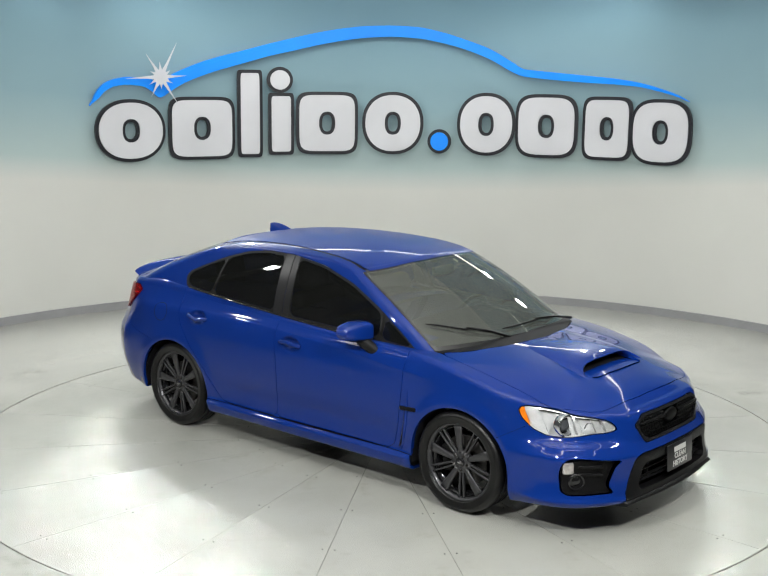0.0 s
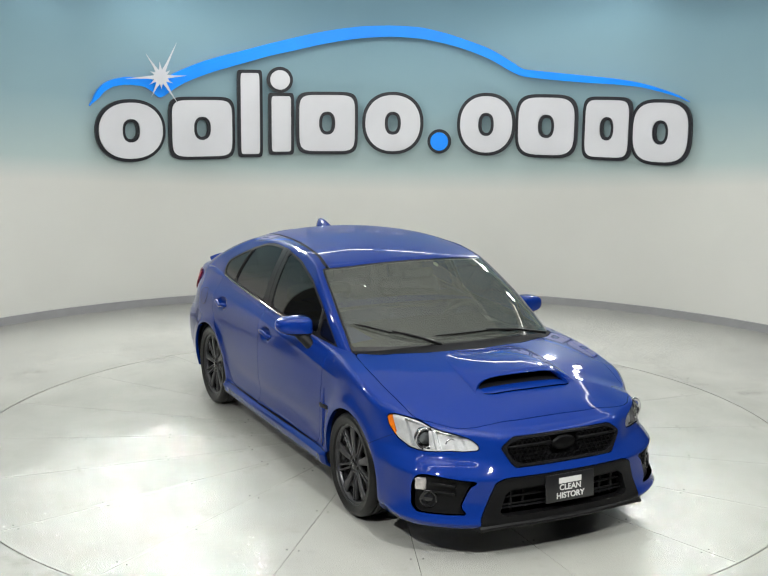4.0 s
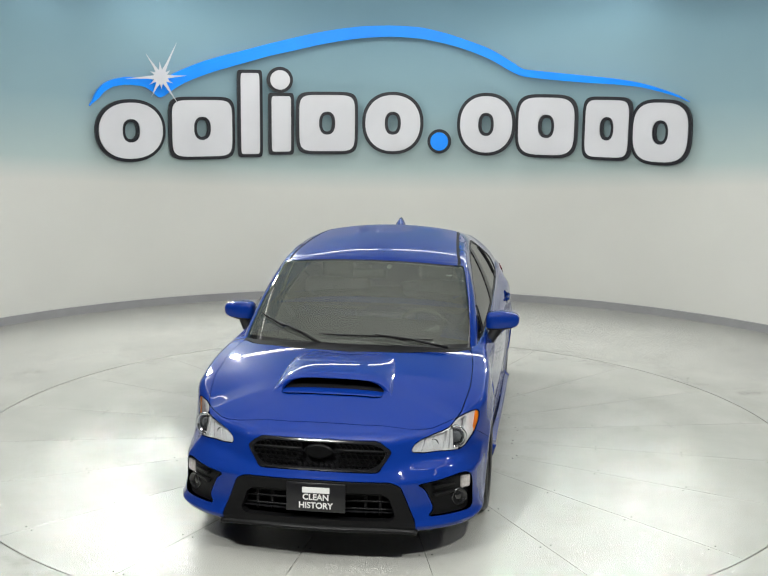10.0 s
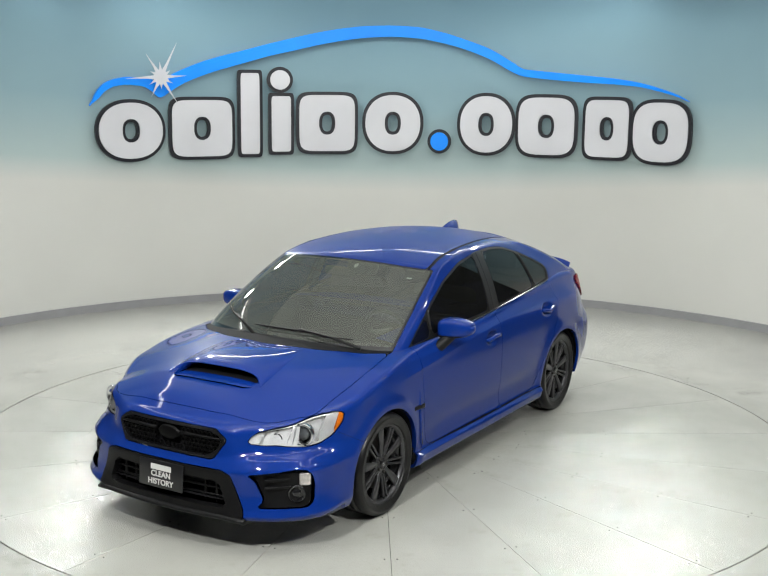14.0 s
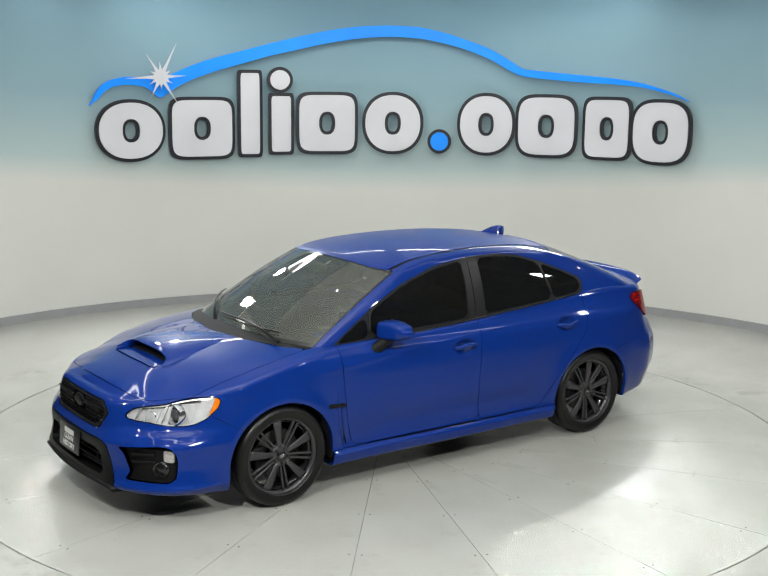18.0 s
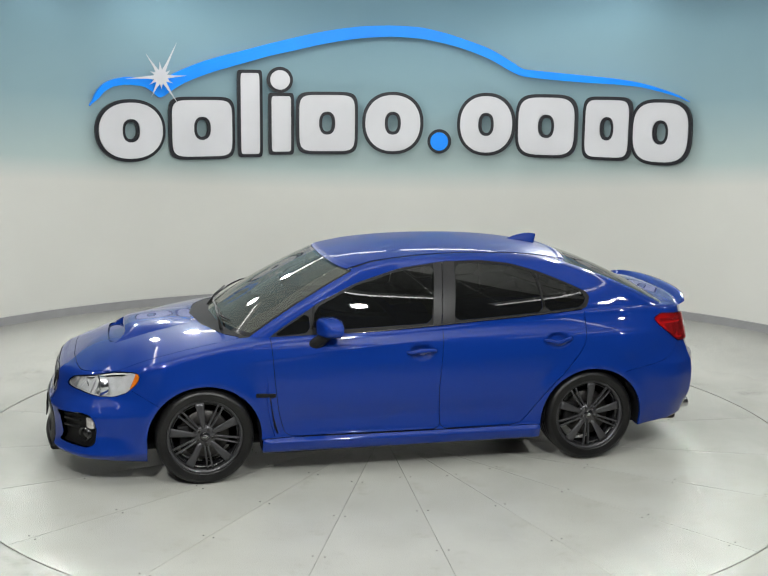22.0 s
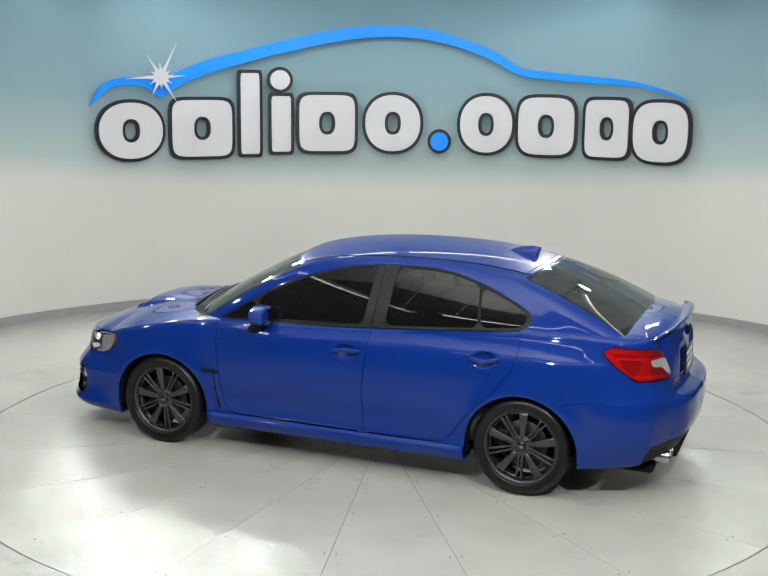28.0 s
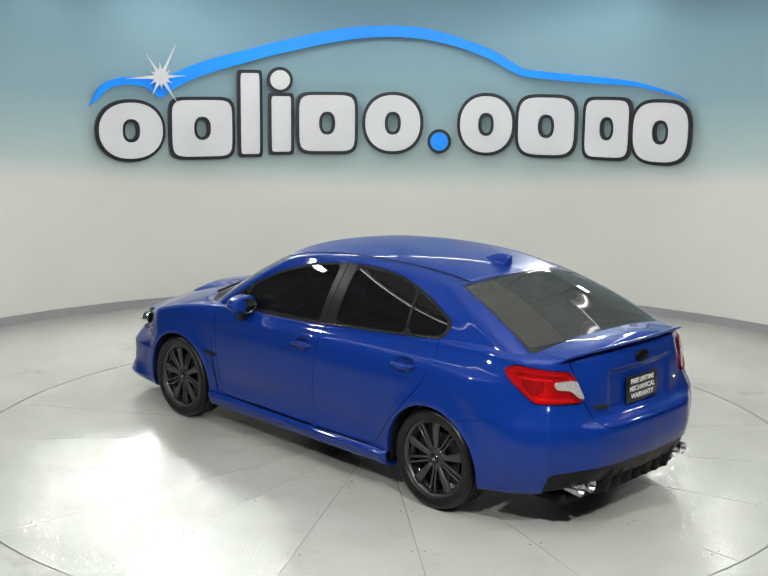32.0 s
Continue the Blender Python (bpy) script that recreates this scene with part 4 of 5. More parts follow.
# ---- lamps and openings ----
pair(head.moved(0.001), "headlight", M_LENS, label="clear headlight with a projector and an amber corner", hem=0.0)
for hl in [o for o in car.children if o.name.startswith("headlight")]:
    s = 1 if hl.data.vertices[0].co.y > 0 else -1
    bowl = head.moved(0.045)
    amber = bowl.split(0.021 - np.abs(bowl.u - 1.206 - 0.43 * (bowl.z - 0.685)))[0]
    tip = bowl.split(bowl.u - 1.2290 - 0.43 * (bowl.z - 0.685))[0].moved(-0.039)
    for nm, sk, m, lb, hm in (("corner_reflector", tip, M_REFLECT, "bright silver reflector", 0.02), ("reflector", bowl, M_REFLECT, "bright silver reflector", -0.044), ("turn_signal", amber.moved(-0.039), M_AMBER, "amber corner lamp", 0.034)):
        (sk if s > 0 else sk.mirrored()).part(nm, m, hl, lb, hm)
    inner = np.array(HEAD)
    mid = inner.mean(0)
    edge = head.split(inside(rounded(mid + (inner - mid) * np.array([0.955, 0.86]), 1, 0.012), head.u, head.z))[1].moved(0.010)
    (edge if s > 0 else edge.mirrored()).part("bezel", M_REFLECT, hl, "silver bezel", 0.01)
    bar = head.split(0.014 - np.abs(head.u - 0.835 - 0.6 * (head.z - 0.66)))[0].moved(0.020)
    (bar if s > 0 else bar.mirrored()).part("divider", M_REFLECT, hl, "silver divider", 0.02)
    for u0, u1, dep in ((0.56, 0.625, 0.016), (0.645, 0.70, 0.030), (0.72, 0.795, 0.038), (0.865, 0.905, 0.018), (1.085, 1.165, 0.012)):
        lean = 0.55 * (head.z - 0.66)
        pc = head.split(np.minimum(head.u - u0 - lean, u1 + lean - head.u))[0].moved(dep)
        if pc.f:
            (pc if s > 0 else pc.mirrored()).part("reflector_step", M_REFLECT, hl, "bright silver reflector step", 0.022)
    b = lathe_bm([(0.060, -0.03), (0.067, 0.014), (0.062, 0.024), (0.050, 0.014), (0.041, 0.0)], 32, "x")
    b.transform(Matrix.Translation((1.965, 0.715 * s, 0.655)) @ Matrix.Rotation(radians(14 * s), 4, "Z"))
    part("projector_ring", b, M_CHROME, hl, "chrome projector ring")
    b = lathe_bm([(0.0, 0.020), (0.018, 0.018), (0.032, 0.011), (0.041, 0.0), (0.0, -0.002)], 32, "x")
    b.transform(Matrix.Translation((1.965, 0.715 * s, 0.655)) @ Matrix.Rotation(radians(14 * s), 4, "Z"))
    part("projector_lens", b, M_PROJ, hl, "dark glass projector lens")
    b = lathe_bm([(0.030, -0.02), (0.034, 0.008), (0.028, 0.01), (0.012, -0.01), (0.0, -0.012)], 28, "x")
    b.transform(Matrix.Translation((2.055, 0.60 * s, 0.632)) @ Matrix.Rotation(radians(20 * s), 4, "Z"))
    part("high_beam_bowl", b, M_CHROME, hl, "chrome high beam bowl")

pair(tails.moved(-0.014), "tail_light", M_REDGLASS, label="red tail light with a clear reversing lens", hem=0.018)
for tl in [o for o in car.children if o.name.startswith("tail_light")]:
    s = 1 if tl.data.vertices[0].co.y > 0 else -1
    (tails.moved(0.025) if s > 0 else tails.moved(0.025).mirrored()).part("lamp_body", M_RED, tl, "bright red reflector", -0.028)
    for nm, poly, m, lb, dep in (("reversing_lens", LAMP_W, M_WHITELENS, "clear reversing lens", -0.0165), ("stop_lamp", LAMP_S, M_DEEPRED, "darker red lamp segment", 0.016)):
        reg = tails.split(by_arc(poly)(tails))[0].moved(dep)
        (reg if s > 0 else reg.mirrored()).part(nm, m, tl, lb, 0.003)
    # stepped segments behind the lens: a dark upper band, a bright bar under it and thin ribs
    for z, half, u0, u1, dep, m, lb in ((0.953, 0.009, 4.86, 5.27, 0.012, M_DEEPRED, "dark red band"), (0.934, 0.006, 4.88, 5.14, 0.006, M_PINK, "bright red bar"),
                                       (0.905, 0.003, 4.90, 5.11, 0.010, M_DEEPRED, ""), (0.885, 0.003, 4.90, 5.11, 0.010, M_DEEPRED, ""), (0.865, 0.003, 4.91, 5.10, 0.010, M_DEEPRED, ""),
                                       (0.826, 0.008, 5.02, 5.29, 0.008, M_PINK, "bright red bar")):
        rib = tails.split(np.minimum(half - np.abs(tails.z - z + 0.05 * (tails.u - 5.0)), np.minimum(tails.u - u0, u1 - tails.u)))[0].moved(dep)
        if rib.f:
            (rib if s > 0 else rib.mirrored()).part("rib", m, tl, lb, 0.01)

fog_holes = pair(fogs.moved(0.03), "fog_lamp_pocket", M_BLACK, label="black plastic fog lamp pocket", hem=-0.03)
for i, (s, _) in enumerate(SIDES):
    b = box_bm(-0.022, 0.022, -0.034, 0.034, -0.038, 0.038, 0.014, 3)
    b.transform(Matrix.Translation((2.035, 0.775 * s, 0.428)) @ Matrix.Rotation(radians(42 * s), 4, "Z"))
    part("side_lamp", b, M_WHITELENS, fog_holes[i], "small clear lamp")
    b = lathe_bm([(0.0, 0.006), (0.026, 0.004), (0.034, -0.004), (0.042, 0.014), (0.049, 0.014), (0.052, -0.03)], 28, "x")
    b.transform(Matrix.Translation((2.078, 0.748 * s, 0.348)) @ Matrix.Rotation(radians(38 * s), 4, "Z"))
    part("blank_cover", b, M_GLOSS, fog_holes[i], "round gloss black cover")
    for k in range(2):
        b = box_bm(-0.012, 0.012, -0.085, 0.06, -0.008, 0.008, 0.003)
        b.transform(Matrix.Translation((2.143, 0.683 * s, 0.435 - 0.045 * k)) @ Matrix.Rotation(radians(46 * s), 4, "Z"))
        part("fin", b, M_BLACK, fog_holes[i])

# upper grille: frame, mesh, bar, badge
back = grille.moved(0.055).part("grille_backing", M_DARK, car, "dark grille backing", -0.055, True)
frame_out = grille.split(inside(rounded([(-0.318, 0.676), (0.318, 0.676), (0.388, 0.636), (0.316, 0.545), (-0.316, 0.545), (-0.388, 0.636)], 1), grille.u, grille.z))[1]
grille_frame = frame_out.moved(-0.004).part("grille", M_GLOSS, car, "gloss black hexagonal grille", 0.05, True)
cell_mesh = None
for row in range(5):
    z = 0.552 + row * 0.026
    for col in range(24):
        y = -0.345 + 0.03 * col + 0.015 * (row % 2)
        if abs(y) > 0.32 + (0.06 if 1 < row < 4 else 0.0) or 0.1 > abs(y) and 0.575 < z < 0.66:
            continue
        x = 2.298 - 0.085 * y * y - 0.03
        if cell_mesh is None:
            b = lathe_bm([(0.0165, -0.006), (0.0165, 0.006), (0.0125, 0.006), (0.0125, -0.006), (0.0165, -0.006)], 6, "x")
            first = part("mesh_cell", b, M_GRILLE, grille_frame, smooth=False)
            first.location = (x, y, z)
            cell_mesh = first.data
        else:
            share("mesh_cell", cell_mesh, grille_frame, Matrix.Translation((x, y, z)))
for s in (1, -1):
    b = tube_bm([(2.278 - 0.1 * t * t, s * t, 0.640 + 0.006 * t) for t in (0.09, 0.16, 0.23, 0.30, 0.36)], [0.012, 0.011, 0.010, 0.009, 0.007], 8)
    part("grille_bar", b, M_GRILLE, grille_frame)
b = lathe_bm([(0.0, 0.012), (0.05, 0.010), (0.062, 0.004), (0.066, -0.01)], 40, "x")
b.transform(Matrix.Translation((2.276, 0, 0.628)) @ Matrix.Diagonal((0.7, 1.18, 0.64, 1)))
part("badge", b, M_GRILLE, grille_frame, "black oval badge")

# lower grille with its frame and slats, and the plate
mouth.moved(0.10).part("lower_grille_backing", M_DARK, car, "dark opening behind the lower grille", -0.10, True)
m_out = mouth.split(inside(rounded([(-0.385, 0.422), (0.385, 0.422), (0.438, 0.268), (-0.438, 0.268)], 1), mouth.u, mouth.z))[1]
lower = m_out.moved(-0.003).part("lower_grille", M_BLACK, car, "black plastic lower grille frame", 0.06, True)
for z in (0.318, 0.362, 0.40):
    pts = [(2.285 - 0.12 * t * t, t, z) for t in np.linspace(-0.42, 0.42, 15)]
    b = tube_bm(pts, 0.007, 6)
    part("slat", b, M_BLACK, lower)
for y in (-0.34, -0.26, 0.26, 0.34):
    part("upright", box_bm(2.255, 2.275, y - 0.008, y + 0.008, 0.28, 0.43, 0.003), M_BLACK, lower)

# black splitter lip under the lower grille, its ends turned down and forward
bm = bmesh.new()
rows = []
for t in np.linspace(-1, 1, 33):
    y = 0.545 * t
    x = 2.362 - 0.20 * y * y
    z = 0.212 - 0.014 * abs(t) ** 6
    rows.append([bm.verts.new(c) for c in ((x - 0.10, y, z + 0.030), (x - 0.03, y, z + 0.026), (x, y, z + 0.014), (x + 0.004, y, z + 0.004), (x - 0.004, y, z - 0.006), (x - 0.10, y, z - 0.016))])
for p, q in zip(rows, rows[1:]):
    for j in range(6):
        bm.faces.new((p[j], p[(j + 1) % 6], q[(j + 1) % 6], q[j]))
bm.faces.new(rows[0])
bm.faces.new(rows[-1][::-1])
bmesh.ops.recalc_face_normals(bm, faces=list(bm.faces))
part("front_lip", bm, M_BLACK, car, "black plastic splitter lip")

headliner = roof.joined(cabin).moved(0.022)
headliner.part("headliner", M_LINER, car, "light grey headliner", 0.0, True)
diffuser.moved(0.01).part("rear_diffuser", M_BLACK, car, "black plastic rear diffuser", 0.03, True)

# ---- wheels ----


def spoke_bm(r0, r1, w0, w1, y_in, y_out, bow, thick=0.02, side=0.0, side1=None):
    """A spoke along z: width w0 at r0 to w1 at r1, its face bowed outward."""
    bm = bmesh.new()
    n = 7
    side1 = side if side1 is None else side1
    rings = []
    for i in range(n):
        t = i / (n - 1)
        r = r0 + (r1 - r0) * t
        w = (w0 + (w1 - w0) * t) / 2
        s = side + (side1 - side) * t
        y = y_in + (y_out - y_in) * t + bow * math.sin(math.pi * t)
        c = min(0.005, w * 0.4)
        ring = [(s - w, y - c), (s - w + c, y), (s + w - c, y), (s + w, y - c), (s + w * 0.8, y - thick), (s - w * 0.8, y - thick)]
        rings.append([bm.verts.new((a, b, r)) for a, b in ring])
    for a, b in zip(rings, rings[1:]):
        for k in range(6):
            bm.faces.new((a[k], a[(k + 1) % 6], b[(k + 1) % 6], b[k]))
    bm.faces.new(rings[0])
    bm.faces.new(rings[-1][::-1])
    bmesh.ops.recalc_face_normals(bm, faces=list(bm.faces))
    return bm


def make_wheel():
    """A wheel whose outer face looks along +y, its centre at the origin."""
    rim = part("wheel", lathe_bm([(0.207, 0.07), (0.219, 0.084), (0.228, 0.088), (0.231, 0.098), (0.2245, 0.101), (0.2165, 0.094), (0.209, 0.082), (0.207, 0.07)], 96), M_ALLOY, car, "dark grey multi-spoke alloy wheel")
    part("barrel", lathe_bm([(0.232, -0.115), (0.226, -0.10), (0.212, -0.095), (0.205, -0.02), (0.207, 0.069), (0.198, 0.07), (0.195, -0.02), (0.20, -0.10), (0.232, -0.115)], 96), M_GLOSS, rim, "black inner barrel")
    tyre = [(0.226, -0.108), (0.255, -0.118), (0.283, -0.119), (0.302, -0.112), (0.313, -0.096), (0.3175, -0.08)]
    for y in (-0.05, 0.0, 0.05):
        tyre += [(0.318, y - 0.0045 - 0.02), (0.318, y - 0.004), (0.311, y - 0.0038), (0.311, y + 0.0038), (0.318, y + 0.004)]
    tyre += [(0.3175, 0.08), (0.313, 0.096), (0.302, 0.112), (0.285, 0.1185), (0.279, 0.1195), (0.276, 0.1185), (0.255, 0.118), (0.240, 0.112), (0.236, 0.1125), (0.231, 0.104), (0.224, 0.090)]
    tyre = [(0.3185 - (0.3185 - r) * 0.84, y) for r, y in tyre]
    t = part("tyre", lathe_bm(tyre, 96), M_RUBBER, rim, "black low-profile tyre")
    spoke = part("spoke", spoke_bm(0.045, 0.213, 0.026, 0.058, 0.080, 0.0925, 0.004), M_ALLOY, rim)
    thin = part("thin_spoke", spoke_bm(0.050, 0.213, 0.012, 0.0115, 0.076, 0.090, 0.003, 0.022, 0.009, 0.0165), M_ALLOY, rim)
    thin2 = part("thin_spoke", spoke_bm(0.050, 0.213, 0.012, 0.0115, 0.076, 0.090, 0.003, 0.022, -0.009, -0.0165), M_ALLOY, rim)
    for k in range(1, 5):
        share("spoke", spoke.data, rim, Matrix.Rotation(radians(72 * k), 4, "Y"))
    for k in range(5):
        m = Matrix.Rotation(radians(72 * k + 36), 4, "Y")
        if k == 0:
            thin.matrix_local = m
            thin2.matrix_local = m
        else:
            share("thin_spoke", thin.data, rim, m)
            share("thin_spoke", thin2.data, rim, m)
    part("hub", lathe_bm([(0.0, 0.082), (0.034, 0.082), (0.062, 0.080), (0.068, 0.072), (0.072, 0.05), (0.0, 0.05)], 40), M_ALLOY, rim)
    cap = part("hub_cap", lathe_bm([(0.0, 0.094), (0.018, 0.093), (0.027, 0.090), (0.031, 0.083), (0.031, 0.078)], 32), M_GLOSS, rim, "gloss black hub cap")
    ov = lathe_bm([(0.0, 0.0), (0.014, 0.0), (0.016, -0.002), (0.0165, -0.003)], 24)
    ov.transform(Matrix.Translation((0, 0.0965, 0)) @ Matrix.Diagonal((1, 1, 0.6, 1)))
    part("cap_badge", ov, M_TIP, rim, "small silver oval badge")
    nut = None
    for k in range(5):
        a = radians(72 * k + 36)
        m = Matrix.Translation((0.050 * math.sin(a), 0.0, 0.050 * math.cos(a)))
        if nut is None:
            ob = part("lug_nut", lathe_bm([(0.0, 0.094), (0.006, 0.0935), (0.009, 0.090), (0.0095, 0.070)], 6), M_STEEL, rim, "steel lug nut", smooth=False)
            ob.matrix_local = m
            nut = ob.data
        else:
            share("lug_nut", nut, rim, m)
    part("brake_disc", lathe_bm([(0.07, 0.030), (0.148, 0.030), (0.150, 0.028), (0.150, 0.008), (0.148, 0.006), (0.07, 0.006)], 64), M_STEEL, rim, "grey steel brake disc")
    for me in {o.data for o in [rim] + list(rim.children) if not o.name.startswith("tyre")}:
        me.transform(Matrix.Diagonal((1.066, 1, 1.066, 1)))
    cal = box_bm(0.085, 0.165, -0.01, 0.05, -0.085, 0.085, 0.014)
    part("brake_caliper", cal, M_SATIN, rim)
    return rim


WHEEL_Y = 0.767
first_wheel = make_wheel()
spots = [(1.325, 1, 8), (-1.325, 1, -3), (1.325, -1, 5), (-1.325, -1, 12)]
for k, (x, s, tilt) in enumerate(spots):
    m = Matrix.Translation((x, s * WHEEL_Y, 0.3185)) @ Matrix.Rotation(0 if s > 0 else math.pi, 4, "Z") @ Matrix.Rotation(radians(tilt), 4, "Y")
    if k:
        copy_thing(first_wheel, m)
    else:
        first_wheel.matrix_basis = m

for x in (1.325, -1.325):
    for s in (1, -1):
        bm = bmesh.new()
        rows = []
        for k in range(25):
            a = radians(-12 + 204 * k / 24)
            rows.append([bm.verts.new((x + 0.372 * math.cos(a), s * y, 0.31 + 0.356 * math.sin(a))) for y in (0.868, 0.84, 0.50)] + [bm.verts.new((x + 0.01 * math.cos(a), s * 0.50, 0.31 + 0.01 * math.sin(a)))])
        for p, q in zip(rows, rows[1:]):
            for j in range(3):
                bm.faces.new((p[j], p[j + 1], q[j + 1], q[j]))
        part("wheel_arch_liner", bm, M_DARK, car, "black wheel arch liner")
part("underbody", box_bm(-2.12, 2.16, -0.60, 0.60, 0.165, 0.23, 0.02), M_DARK, car, "dark underbody")
for s in (1, -1):
    part("floor_side", box_bm(-0.93, 0.93, s * 0.72 - 0.13, s * 0.72 + 0.13, 0.172, 0.23, 0.01), M_DARK, car, "dark underbody")


def on_skin(skin, pts, lift=0.0):
    """Places on a skin nearest to (x, y, z) guesses, lifted along its normal."""
    out = []
    for p in pts:
        d = np.linalg.norm(skin.v[:, :3] - np.array(p), axis=1)
        k = np.argsort(d)[:6]
        w = 1 / (d[k] + 1e-4) ** 2
        c = (skin.v[k, :3] * w[:, None]).sum(0) / w.sum()
        n = (skin.v[k, 3:6] * w[:, None]).sum(0)
        n /= np.linalg.norm(n)
        c = np.array(p) - n * ((np.array(p) - c) @ n)
        out.append(Vector(c + n * lift))
    return out


def top_z(skin, x, y):
    d = np.hypot(skin.x - x, skin.y - abs(y))
    k = np.argsort(d)[:5]
    w = 1 / (d[k] + 1e-4) ** 2
    return float((skin.z[k] * w).sum() / w.sum())


# ---- hood scoop ----
deep = duct.v.copy()
deep[:, 2] -= 0.004 + 0.062 * np.clip((1.915 - deep[:, 0]) / 0.27, 0, 1)
Skin(deep, duct.f).part("scoop_duct", M_PAINT, car, "blue floor of the scoop", -0.012, True)
part("intake", box_bm(1.582, 1.650, -0.285, 0.285, 0.74, 0.915, 0.01), M_DARK, car, "dark air intake")
bm = bmesh.new()
rows = []
turns = [math.sin(math.pi / 2 * (-1 + j / 24)) for j in range(49)]
for f in (1.0, 0.985, 0.95, 0.90, 0.82, 0.72, 0.60, 0.48, 0.36, 0.24, 0.12, 0.0):
    row = []
    for t in turns:
        half = 0.312 + 0.034 * f
        front = 1.822 - 0.02 * t * t + 0.085 * abs(t) ** 9
        x = 1.29 + (front - 1.29) * f
        y = half * t
        g = (1 - abs(t) ** 3.2) ** 0.6
        rise = 0.056 * float(step(-0.15, 1.05, f)) - 0.004
        edge = 0.010 * float(step(0.92, 1.0, f)) * g
        row.append(bm.verts.new((x, y, top_z(hood_all, x, y) - 0.005 + (rise + 0.004) * g - edge - 0.003 * (1 - f))))
    rows.append(row)
for p, q in zip(rows, rows[1:]):
    for j in range(48):
        bm.faces.new((p[j], p[j + 1], q[j + 1], q[j]))
last = rows[0]
for dx, k, dz in ((0.012, 0.955, 0.004), (0.03, 0.915, 0.010), (0.20, 0.90, 0.016)):
    under = [bm.verts.new((c.co.x - dx, c.co.y * k / 1.0, c.co.z - dz * (1 - abs(t) ** 4) - 0.03 * abs(t) ** 6)) for c, t in zip(rows[0], turns)]
    for j in range(48):
        bm.faces.new((last[j + 1], last[j], under[j], under[j + 1]))
    last = under
bmesh.ops.recalc_face_normals(bm, faces=list(bm.faces))
part("hood_scoop", bm, M_PAINT, car, "raised blue hood scoop with a rounded mouth")

# ---- trunk spoiler ----
bm = bmesh.new()
rows = []
for k in range(33):
    t = -1 + k / 16
    y = 0.625 * t
    xr = -2.225 + 0.075 * t * t + 0.03 * abs(t) ** 6
    zr = 1.102 - 0.024 * t * t - 0.016 * abs(t) ** 8
    lead = xr + 0.085 - 0.03 * t * t
    zl = top_z(trunk.joined(quarters), lead, y) - 0.003
    ring = [(lead, zl), (lead - 0.035, zl + (zr - zl) * 0.45 + 0.003), (xr + 0.02, zr), (xr + 0.005, zr), (xr, zr - 0.005), (xr + 0.006, zr - 0.014), (xr + 0.04, zr - 0.032)]
    rows.append([bm.verts.new((a, y, b)) for a, b in ring])
for p, q in zip(rows, rows[1:]):
    for j in range(6):
        bm.faces.new((p[j], p[j + 1], q[j + 1], q[j]))
bm.faces.new(rows[0])
bm.faces.new(rows[-1][::-1])
bmesh.ops.recalc_face_normals(bm, faces=list(bm.faces))
part("trunk_spoiler", bm, M_PAINT, car, "low blue lip spoiler")

# ---- fin antenna ----
bm = bmesh.new()
rows = []
for k in range(12):
    t = k / 11
    x = -0.965 - 0.235 * t
    zb = float(smooth_at(ROOF_LINE, x)) - 0.006
    h = 0.070 * (1 - (1 - t) ** 1.9) + 0.003
    w = 0.012 + 0.030 * math.sin(math.pi * min(1, t * 0.62 + 0.08))
    rows.append([bm.verts.new((x + 0.028 * (1 - z) * float(step(0.8, 1.0, t)), y * w, zb + h * z)) for y, z in ((-1, 0), (-0.72, 0.45), (-0.22, 0.92), (0, 1), (0.22, 0.92), (0.72, 0.45), (1, 0))])
for p, q in zip(rows, rows[1:]):
    for j in range(6):
        bm.faces.new((p[j], p[j + 1], q[j + 1], q[j]))
bm.faces.new(rows[0][::-1])
bm.faces.new(rows[-1])
bmesh.ops.recalc_face_normals(bm, faces=list(bm.faces))
part("fin_antenna", bm, M_PAINT, car, "small blue fin antenna")

